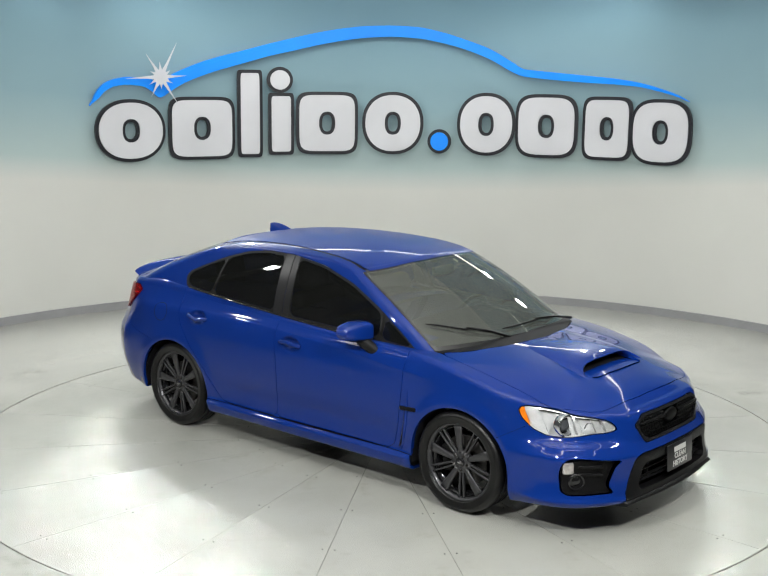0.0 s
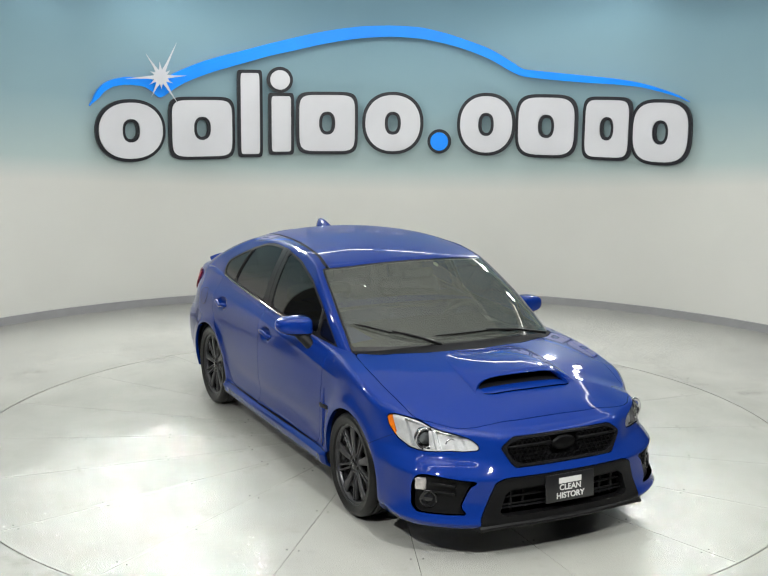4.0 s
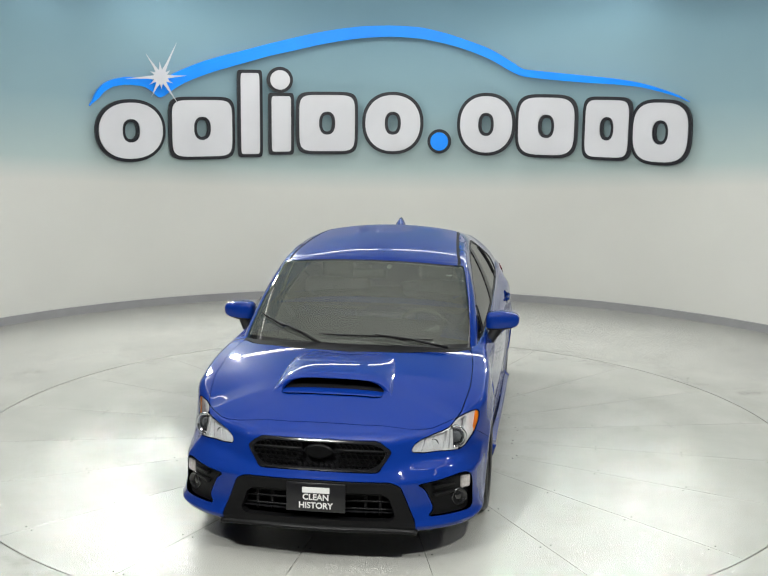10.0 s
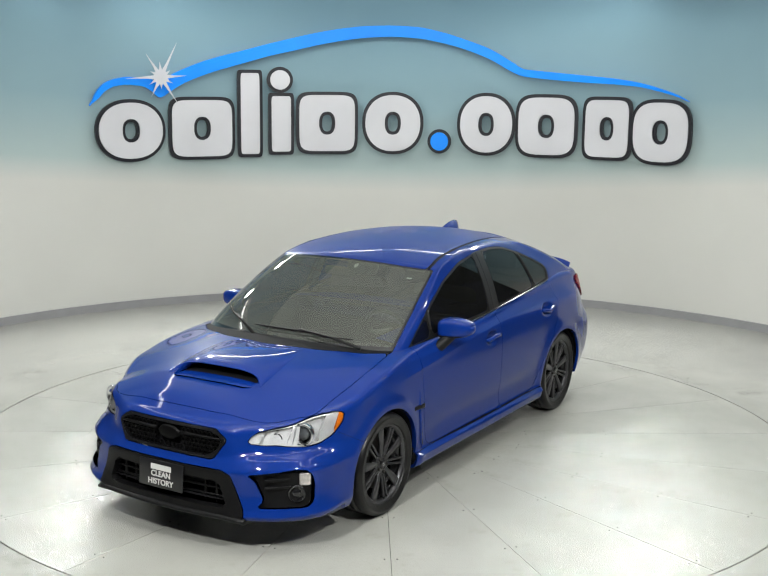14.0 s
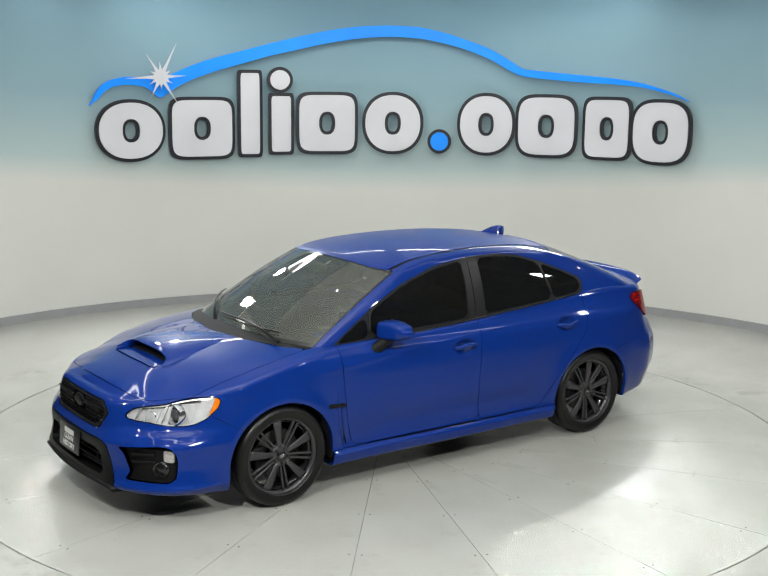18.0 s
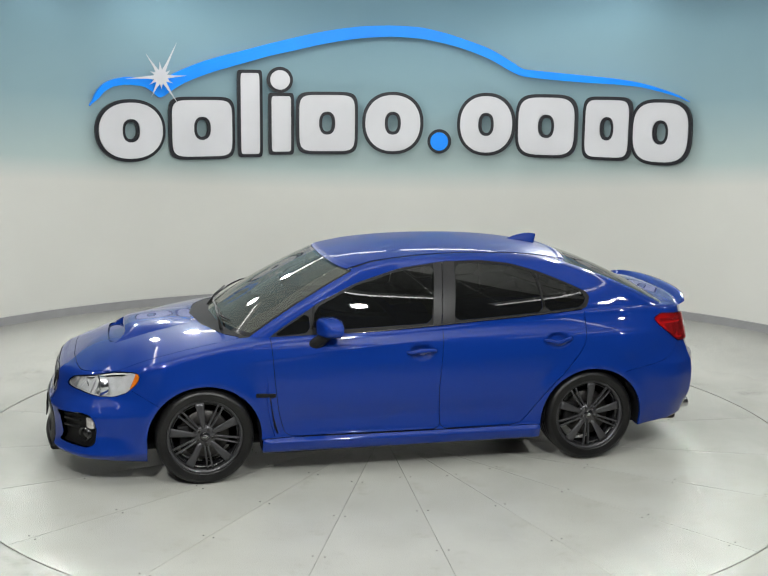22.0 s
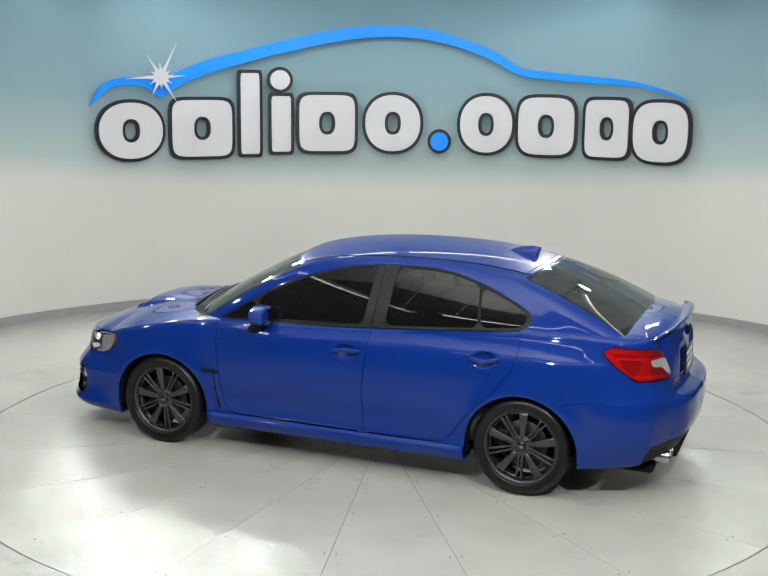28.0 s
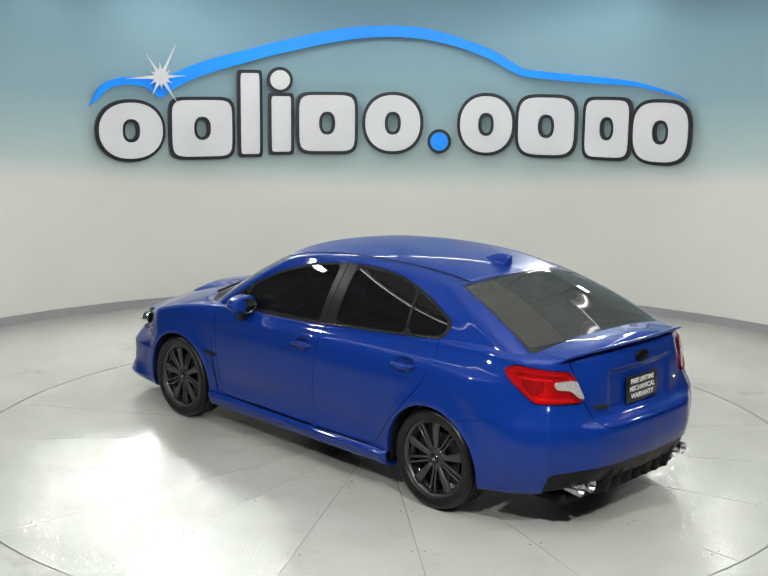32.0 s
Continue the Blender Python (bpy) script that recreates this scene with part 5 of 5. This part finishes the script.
# ---- mirrors, handles, vents ----
for i, (s, _) in enumerate(SIDES):
    own = door_parts["front_door"][i]
    bm = bmesh.new()
    bmesh.ops.create_uvsphere(bm, u_segments=28, v_segments=18, radius=1)
    for q in bm.verts:
        c = q.co
        p = Vector([math.copysign(abs(a) ** 0.48, a) for a in c])
        y = 0.910 + 0.112 * p.y
        taper = 1 - 0.16 * (p.y * 0.5 + 0.5)
        x = 0.515 + (0.092 if p.x > 0 else 0.055) * p.x * taper - 0.04 * (p.y * 0.5 + 0.5)
        z = 1.014 + 0.070 * p.z * taper + 0.006 * p.y - (0.016 * max(0.0, p.y) if p.z > 0 else -0.010 * max(0.0, p.y))
        q.co = Vector((x, y * s, z))
    if s < 0:
        bmesh.ops.reverse_faces(bm, faces=list(bm.faces))
    lower_half = bm.copy()
    bmesh.ops.bisect_plane(bm, geom=list(bm.verts) + list(bm.edges) + list(bm.faces), plane_co=(0, 0, 0.972), plane_no=(0, 0, 1), clear_inner=True)
    bmesh.ops.bisect_plane(lower_half, geom=list(lower_half.verts) + list(lower_half.edges) + list(lower_half.faces), plane_co=(0, 0, 0.9715), plane_no=(0, 0, 1), clear_outer=True)
    mir = part("door_mirror", bm, M_PAINT, own, "blue door mirror on a black arm")
    part("mirror_base", lower_half, M_SATIN, mir, "black lower mirror housing")
    g = lathe_bm([(0.0, 0.0), (0.075, 0.0), (0.082, 0.003)], 28, "x")
    g.transform(Matrix.Translation((0.4445, s * 0.905, 1.014)) @ Matrix.Diagonal((-1, 1.05, 0.68, 1)))
    part("mirror_glass", g, M_CHROME, mir, "mirror glass")
    arm = bmesh.new()
    rows = []
    for t, wx in ((0.0, 0.062), (0.4, 0.054), (0.75, 0.048), (1.0, 0.046)):
        c = Vector((0.61 - 0.085 * t, s * (0.815 + 0.07 * t), 0.878 + 0.095 * t))
        rows.append([arm.verts.new(c + Vector((wx * math.cos(a), s * 0.027 * math.sin(a), -0.024 * math.sin(a)))) for a in [2 * math.pi * k / 12 for k in range(12)]])
    for p, q in zip(rows, rows[1:]):
        for k in range(12):
            arm.faces.new((p[k], p[(k + 1) % 12], q[(k + 1) % 12], q[k]))
    bmesh.ops.recalc_face_normals(arm, faces=list(arm.faces))
    part("mirror_arm", arm, M_SATIN, mir, "black mirror arm")
    for nm, hx, hz in (("front_door", -0.112, 0.828), ("rear_door", -1.07, 0.872)):
        pts = on_skin(body_copy, [(hx + 0.098 - 0.196 * t, 0.88, hz - 0.004 + 0.008 * t) for t in (0, 0.08, 0.25, 0.5, 0.75, 0.92, 1)], 0.0)
        y_mid = max(p.y for p in pts)
        pts = [Vector((p.x, s * (y_mid + d), p.z)) for p, d in zip(pts, (-0.006, 0.010, 0.016, 0.018, 0.017, 0.012, -0.004))]
        part("door_handle", tube_bm(pts, [0.010, 0.013, 0.0145, 0.0145, 0.0145, 0.0135, 0.010], 12), M_PAINT, door_parts[nm][i], "blue door handle")
    a = on_skin(body_copy, [(0.985, 0.88, 0.582), (0.878, 0.88, 0.576)], 0.0)
    vent = box_bm(-0.066, 0.062, -0.006, 0.006, -0.013, 0.013, 0.004)
    c = (a[0] + a[1]) / 2
    vent.transform(Matrix.Translation((c.x, s * (c.y + 0.002), c.z)) @ Matrix.Rotation(radians(-3), 4, "Y"))
    part("fender_vent", vent, M_BLACK, car, "black fender vent")
    pts = on_skin(body_copy, [(0.905 - 0.05 * t * t - 0.004, 0.88, 0.565 - 0.25 * t) for t in np.linspace(0, 1, 8)], -0.004)
    lip = on_skin(body_copy, [(0.923 - 0.05 * t * t - 0.004, 0.88, 0.70 - 0.40 * t) for t in np.linspace(0, 1, 12)], -0.001)
    part("vent_lip", tube_bm([Vector((p.x, p.y * s, p.z)) for p in lip], [0.002, 0.005, 0.008, 0.010, 0.011, 0.012, 0.012, 0.012, 0.012, 0.010, 0.007, 0.003], 10), M_PAINT, car, "blue lip before the vent slot")
    part("vent_slot", tube_bm([Vector((p.x, p.y * s, p.z)) for p in pts], [0.007, 0.009, 0.010, 0.011, 0.011, 0.011, 0.009, 0.006], 8), M_BLACK, car, "dark slot behind the front wheel")
    # window seams on the pane edges
    for q0, q1 in (((0.607, 0.7, 0.965), (0.59, 0.7, 1.115)), ((-0.998, 0.7, 1.045), (-0.97, 0.66, 1.295))):
        pts = on_skin(cabin_copy, [np.array(q0) * (1 - t) + np.array(q1) * t for t in np.linspace(0, 1, 6)], 0.001)
        part("window_bar", tube_bm([Vector((p.x, p.y * s, p.z)) for p in pts], 0.008, 8), M_SATIN, own, "satin black window bar")
    pts = on_skin(cabin_copy, [(0.93 - 2.2 * t, 0.79 - 0.03 * (2 * t - 1) ** 2, 0.905 + 0.138 * t + 0.004) for t in np.linspace(0, 1, 24)], 0.002)
    part("belt_moulding", tube_bm([Vector((p.x, p.y * s, p.z)) for p in pts], 0.006, 8), M_GLOSS, own, "gloss black belt moulding")
    # roof ditch strip
    strip = cabin_copy.split(np.where(cabin_copy.w > 0.985, 0.020 - np.abs(cabin_copy.y - smooth_at(DITCH, cabin_copy.x)), -1.0))[0].moved(0.003)
    (strip if s > 0 else strip.mirrored()).part("roof_ditch_strip", M_DARK, car, "black strip along the roof", 0.0)

# round fuel flap on the right rear quarter
FLAP = (-1.48, 0.858)
ring = on_skin(body_copy, [(FLAP[0] + 0.072 * math.cos(a), 0.87, FLAP[1] + 0.072 * math.sin(a)) for a in [2 * math.pi * k / 36 for k in range(37)]], 0.0)
part("fuel_flap", tube_bm([Vector((p.x, -p.y, p.z)) for p in ring], 0.0022, 6), M_DARK, car, "round fuel flap seam")

# ---- wipers ----
for nm, ya, yb, xa in (("right", -0.66, -0.30, 0.0), ("left", -0.22, 0.50, 0.0)):
    n = 9
    pts = []
    for t in np.linspace(0, 1, n):
        y = ya + (yb - ya) * t
        wv = (0.30 - 0.17 * t) if nm == "right" else (0.165 - 0.035 * t)
        cand = np.abs(cabin_copy.w - wv) * 2 + np.abs(cabin_copy.y - abs(y)) + np.where(cabin_copy.x < 0.6, 9, 0)
        k = int(np.argmin(cand))
        p, q = cabin_copy.v[k, :3], cabin_copy.v[k, 3:6]
        pts.append(Vector((p[0] + q[0] * 0.02, y, p[2] + q[2] * 0.02)))
    blade = part("wiper", tube_bm(pts, [0.003] + [0.0065] * (n - 2) + [0.003], 6), M_BLACK, car, "black windscreen wiper")
    mid = pts[n // 2] + Vector((0.01, 0, 0.014))
    end = Vector((1.27 - 0.16 * abs(yb), yb + 0.10, 0.972))
    part("wiper_arm", tube_bm([mid, (mid + end) / 2 + Vector((0.005, 0, 0.012)), end], [0.005, 0.007, 0.011], 8), M_BLACK, blade)

# ---- plates with lettering ----


def letters(text, size, parent, m, name="lettering"):
    cu = bpy.data.curves.new("text", "FONT")
    cu.body, cu.size, cu.align_x, cu.align_y, cu.extrude, cu.offset = text, size, "CENTER", "CENTER", 0.0008, size * 0.022
    tmp = new("text", cu)
    me = bpy.data.meshes.new_from_object(tmp.evaluated_get(bpy.context.evaluated_depsgraph_get()))
    bpy.data.objects.remove(tmp)
    me.materials.clear()
    me.materials.append(M_WHITE)
    ob = new(name, me)
    ob.parent = parent
    ob.matrix_local = m
    return ob


FACE_F = Matrix.Translation((2.352, 0, 0.394)) @ Matrix(((0, 0, 1, 0), (1, 0, 0, 0), (0, 1, 0, 0), (0, 0, 0, 1))) @ Matrix.Rotation(radians(-4), 4, "X")
plate = part("front_plate", box_bm(-0.162, 0.162, -0.079, 0.079, -0.008, 0.0, 0.003), M_PLATE, car, "black plate with white lettering")
plate.matrix_local = FACE_F
part("lettering", box_bm(-0.075, 0.075, 0.024, 0.056, 0.0, 0.0012), M_WHITE, plate, "plain white bar", smooth=False)
letters("CLEAN", 0.046, plate, Matrix.Translation((0, 0.0, 0.001)))
letters("HISTORY", 0.046, plate, Matrix.Translation((0, -0.046, 0.001)))
FACE_R = Matrix.Translation((-2.232, 0, 0.805)) @ Matrix(((0, 0, -1, 0), (-1, 0, 0, 0), (0, 1, 0, 0), (0, 0, 0, 1))) @ Matrix.Rotation(radians(-3), 4, "X")
plate = part("rear_plate", box_bm(-0.165, 0.165, -0.082, 0.082, -0.008, 0.0, 0.003), M_PLATE, car, "black plate with white lettering")
plate.matrix_local = FACE_R
letters("FREE LIFETIME", 0.040, plate, Matrix.Translation((0, 0.045, 0.001)))
letters("MECHANICAL", 0.043, plate, Matrix.Translation((0, 0.0, 0.001)))
letters("WARRANTY", 0.043, plate, Matrix.Translation((0, -0.045, 0.001)))
b = lathe_bm([(0.0, 0.010), (0.040, 0.008), (0.050, 0.003), (0.052, -0.006)], 36, "x")
b.transform(Matrix.Translation((-2.222, 0, 0.995)) @ Matrix.Diagonal((-1, 1.3, 0.7, 1)))
part("rear_badge", b, M_GRILLE, car, "black oval badge")

# dark emblem bars on both sides of the trunk lid
for side, y0, y1, zc in ((1, 0.30, 0.455, 0.750), (-1, 0.40, 0.47, 0.775)):
    bar = trunk.split(np.where((trunk.x < -2.0) & (trunk.w < 1.02), np.minimum(0.0125 - np.abs(trunk.z - zc - 0.08 * (trunk.y - 0.4)), np.minimum(trunk.y - y0, y1 - trunk.y)), -1.0))[0].moved(-0.004)
    if bar.f:
        (bar if side > 0 else bar.mirrored()).part("emblem_bar", M_GLOSS, car, "dark emblem bar on the trunk lid", 0.004)

# ---- exhaust and diffuser fins ----
for s in (1, -1):
    for y in (0.452, 0.556):
        b = lathe_bm([(0.036, 0.10), (0.0385, 0.0), (0.037, -0.004), (0.033, -0.002), (0.031, 0.09), (0.0, 0.09)], 36, "x")
        b.transform(Matrix.Translation((-2.212, s * y, 0.279)))
        part("exhaust_tip", b, M_TIP, car, "round chrome exhaust tip")
panel = prism_bm([(0.0, 0.0), (0.06, 0.0), (0.06, 0.19), (0.02, 0.19)], 0.78, Matrix.Translation((-2.20, 0.39, 0.205)) @ Matrix.Rotation(radians(90), 4, "X"), 0.004)
part("diffuser_panel", panel, M_BLACK, car, "black diffuser panel")
for y in (-0.33, -0.22, -0.11, 0.0, 0.11, 0.22, 0.33):
    fin = prism_bm([(0.015, -0.005), (0.10, -0.028), (0.17, 0.10), (0.05, 0.17), (-0.032, 0.165), (-0.030, 0.13)], 0.018, Matrix.Translation((-2.245, y + 0.009, 0.225)) @ Matrix.Rotation(radians(90), 4, "X"), 0.003)
    part("diffuser_fin", fin, M_SATIN, car, "black diffuser fin")

# ---- interior ----
bm = box_bm(0.62, 1.18, -0.70, 0.70, 0.55, 0.94, 0.07, 4)
for q in bm.verts:
    if q.co.z > 0.8:
        q.co.z -= 0.10 * max(0, q.co.x - 0.85)
part("dashboard", bm, M_DASH, car, "dark grey dashboard")
part("instrument_hood", box_bm(0.58, 0.82, 0.22, 0.52, 0.90, 0.985, 0.035, 3), M_DASH, car)
tube_pts = [Vector((0.0, 0.18 * math.cos(a), 0.18 * math.sin(a))) for a in [2 * math.pi * k / 32 for k in range(33)]]
b = tube_bm(tube_pts, 0.015, 8)
b.transform(Matrix.Translation((0.47, 0.37, 0.90)) @ Matrix.Rotation(radians(22), 4, "Y"))
wheel_in = part("steering_wheel", b, M_DASH, car, "dark steering wheel")
b = box_bm(-0.02, 0.02, -0.17, 0.17, -0.045, 0.03, 0.014, 2)
b.transform(Matrix.Translation((0.48, 0.37, 0.89)) @ Matrix.Rotation(radians(22), 4, "Y"))
part("steering_hub", b, M_DASH, wheel_in)


def seat(x, y, w, name):
    base = part(name, box_bm(x - 0.02, x + 0.48, y - w, y + w, 0.42, 0.60, 0.06, 3), M_CLOTH, car, "black cloth seat")
    bk = box_bm(-0.07, 0.07, -w, w, 0.0, 0.60, 0.06, 3)
    bk.transform(Matrix.Translation((x - 0.02, y, 0.55)) @ Matrix.Rotation(radians(-20), 4, "Y"))
    part("backrest", bk, M_CLOTH, base)
    for dy in ((0,) if w < 0.4 else (-0.38, 0.38)):
        hr = box_bm(-0.05, 0.05, -0.13, 0.13, 0.0, 0.19, 0.045, 3)
        hr.transform(Matrix.Translation((x - 0.24 if w < 0.4 else x - 0.22, y + dy, 1.115 if w < 0.4 else 1.08)) @ Matrix.Rotation(radians(-12), 4, "Y"))
        part("headrest", hr, M_CLOTH, base)


for s in (1, -1):
    part("door_card", box_bm(-1.25, 0.92, s * 0.735 - 0.02, s * 0.735 + 0.02, 0.28, 0.93, 0.015), M_DASH, car, "dark grey door card")
seat(-0.12, 0.37, 0.25, "front_seat")
seat(-0.12, -0.37, 0.25, "front_seat")
seat(-1.02, 0.0, 0.62, "rear_seat")
part("parcel_shelf", box_bm(-1.95, -1.25, -0.66, 0.66, 0.985, 1.01, 0.008), M_CLOTH, car, "black parcel shelf")
part("cabin_floor", box_bm(-1.5, 1.1, -0.70, 0.70, 0.24, 0.27, 0.005), M_DARK, car, "dark cabin floor")
part("mirror_inside", box_bm(0.50, 0.53, -0.115, 0.115, 1.275, 1.335, 0.02, 3), M_DASH, car, "inside rear-view mirror")
for nm, y, z, w, h in (("windscreen_sticker", 0.545, 1.325, 0.028, 0.010), ("round_tag", 0.135, 1.315, 0.016, 0.024)):
    p = on_skin(cabin_copy, [(0.5, y, z)], -0.006)[0]
    b = lathe_bm([(0.0, 0.001), (1.0, 0.0)], 20 if nm == "round_tag" else 4, "x")
    tilt = Matrix.Rotation(radians(45), 4, "X") if nm != "round_tag" else Matrix.Identity(4)
    b.transform(Matrix.Translation(p) @ Matrix.Rotation(radians(-60), 4, "Y") @ Matrix.Diagonal((1, w, h, 1)) @ tilt)
    part(nm, b, M_STICKER, car, "small pale tag on the windscreen")

# ---- the wall sign: plain blocks and a swoosh ----
M_SIGNWHITE = mat("white_sign_face", (0.57, 0.57, 0.59), 0.5, 0, 0, 0.4, 2.0, 0.04)
M_SIGNBLACK = mat("black_sign_edge", (0.015, 0.016, 0.02), 0.4, 0, 0, 0.4, 10, 0.2)
M_SIGNBLUE = mat("bright_blue_sign", (0.0, 0.25, 0.92), 0.4, 0, 0, 0.4, 3.0, 0.05)
sign = new("wall_sign")
sign.location = wall_point(0, 2.1, 5.31)
tagged(sign, "raised wall sign of white black-edged blocks under a bright blue swoosh", "sign")


def ring_bm(outline, hole, depth, frame_m):
    """A flat ring between two outlines of as many corners, made solid."""
    bm = bmesh.new()
    cols = [[bm.verts.new((a, b, z)) for a, b in line] for line, z in ((outline, 0), (outline, depth), (hole, depth), (hole, 0))]
    n = len(outline)
    for p, q in zip(cols, cols[1:] + cols[:1]):
        for i in range(n):
            bm.faces.new((p[i], p[(i + 1) % n], q[(i + 1) % n], q[i]))
    bmesh.ops.recalc_face_normals(bm, faces=list(bm.faces))
    bm.transform(frame_m)
    return bm


def sign_piece(name, deg, z, outline, depth, stand, material, label="", hole=None):
    at = wall_point(deg, z, WALL_R - stand)
    a = radians(deg)
    m = Matrix(((math.cos(a), 0, -math.sin(a), at.x), (-math.sin(a), 0, -math.cos(a), at.y), (0, 1, 0, at.z), (0, 0, 0, 1)))
    m = Matrix.Translation(-sign.location) @ m
    return part(name, ring_bm(outline, hole, depth, m) if hole else prism_bm(outline, depth, m, 0.006), material, sign, label, smooth=False)


def block(w, h, power=5.0, n=48):
    """A block with rounded corners; power 2 is an oval."""
    out = []
    for k in range(n):
        t = 2 * math.pi * k / n
        c, s = math.cos(t), math.sin(t)
        out.append((w / 2 * math.copysign(abs(c) ** (2 / power), c), h / 2 * math.copysign(abs(s) ** (2 / power), s)))
    return out


BLOCKS = [(-32.14, 1.982, 0.764, 0.651, 2.2), (-23.35, 1.997, 0.728, 0.671, 6), (-17.38, 2.157, 0.259, 0.953, 14), (-13.52, 2.042, 0.266, 0.673, 14), (-13.64, 2.538, 0.269, 0.263, 2), (-7.78, 2.052, 0.685, 0.684, 6),
          (0.45, 2.057, 0.680, 0.686, 2.2), (12.13, 2.060, 0.643, 0.685, 2.2), (19.61, 2.054, 0.684, 0.687, 4), (27.09, 2.047, 0.533, 0.672, 6), (33.68, 2.028, 0.660, 0.683, 3)]
for deg, z, w, h, pw in BLOCKS:
    hole = block(0.17 * w, 0.28 * h, 2.4) if w > 0.4 else None
    sign_piece("block_edge", deg, z, block(w + 0.03, h + 0.03, pw), 0.035, 0.055, M_SIGNBLACK, "black block edge", hole)
    hole = block(0.17 * w + 0.07, 0.28 * h + 0.07, 2.4) if w > 0.4 else None
    sign_piece("block_face", deg, z, block(w - 0.045, h - 0.045, pw), 0.018, 0.0905, M_SIGNWHITE, "white block face", hole)
sign_piece("dot_edge", 6.31, 1.855, block(0.275, 0.28, 2), 0.035, 0.055, M_SIGNBLACK, "black dot edge")
sign_piece("dot_face", 6.31, 1.855, block(0.205, 0.21, 2), 0.018, 0.0905, M_SIGNBLUE, "bright blue dot")
SWOOSH = [(-36.94, 2.254, 2.264), (-35.95, 2.418, 2.325), (-35.03, 2.495, 2.408), (-33.83, 2.537, 2.459), (-32.34, 2.559, 2.475), (-30.56, 2.554, 2.460), (-29.38, 2.534, 2.407), (-28.44, 2.503, 2.338), (-26.98, 2.583, 2.413), (-25.46, 2.648, 2.493), (-22.44, 2.752, 2.602), (-17.92, 2.865, 2.725), (-14.90, 2.940, 2.804), (-11.88, 3.009, 2.868),
          (-8.86, 3.073, 2.932), (-5.84, 3.121, 2.985), (-2.82, 3.152, 3.021), (0.20, 3.160, 3.035), (3.22, 3.147, 3.021), (6.25, 3.094, 2.974), (9.28, 3.009, 2.900), (12.33, 2.907, 2.793), (15.39, 2.746, 2.643),
          (16.50, 2.687, 2.606), (18.43, 2.668, 2.586), (21.45, 2.644, 2.563), (24.45, 2.620, 2.545), (27.44, 2.597, 2.533), (30.43, 2.558, 2.511), (33.43, 2.490, 2.458), (35.23, 2.436, 2.415), (36.80, 2.367, 2.362)]
bm = bmesh.new()
rows = []
for deg in np.concatenate([np.linspace(-36.94, -28.44, 40), np.linspace(-28.3, 16.5, 90), np.linspace(16.8, 36.8, 50)]):
    hi = float(smooth_at([(a, b) for a, b, c in SWOOSH], deg))
    lo = float(smooth_at([(a, c) for a, b, c in SWOOSH], deg))
    rows.append([bm.verts.new(wall_point(deg, z, r) - sign.location) for z, r in ((lo, WALL_R - 0.04), (lo, WALL_R - 0.075), (hi, WALL_R - 0.075), (hi, WALL_R - 0.04))])
for p, q in zip(rows, rows[1:]):
    for j in range(4):
        bm.faces.new((p[j], p[(j + 1) % 4], q[(j + 1) % 4], q[j]))
bm.faces.new(rows[0])
bm.faces.new(rows[-1][::-1])
bmesh.ops.recalc_face_normals(bm, faces=list(bm.faces))
part("swoosh", bm, M_SIGNBLUE, sign, "bright blue swoosh", smooth=False)
star = []
RAYS = (0.42, 0.16, 0.30, 0.13, 0.40, 0.15, 0.24, 0.13, 0.36, 0.15, 0.30, 0.13)
for k in range(24):
    r = RAYS[k // 2] if k % 2 == 0 else 0.06
    star.append((r * math.cos(math.pi * k / 12 + 1.1), r * math.sin(math.pi * k / 12 + 1.1)))
sign_piece("star", -28.36, 2.561, star, 0.012, 0.10, M_SIGNWHITE, "small white star")


def car_pose(t):
    a = radians(-132.675 - 5.7685 * (t - 16))
    return Matrix.Rotation(a, 4, "Z") @ Matrix.Translation((0.041, -0.021, 0))


def motions():
    walk(car, [(0.5 * k, car_pose(0.5 * k)) for k in range(65)])
    walk(turntable, [(0.5 * k, Matrix.Rotation(radians(-132.675 - 5.7685 * (0.5 * k - 16)), 4, "Z")) for k in range(65)])


motions()
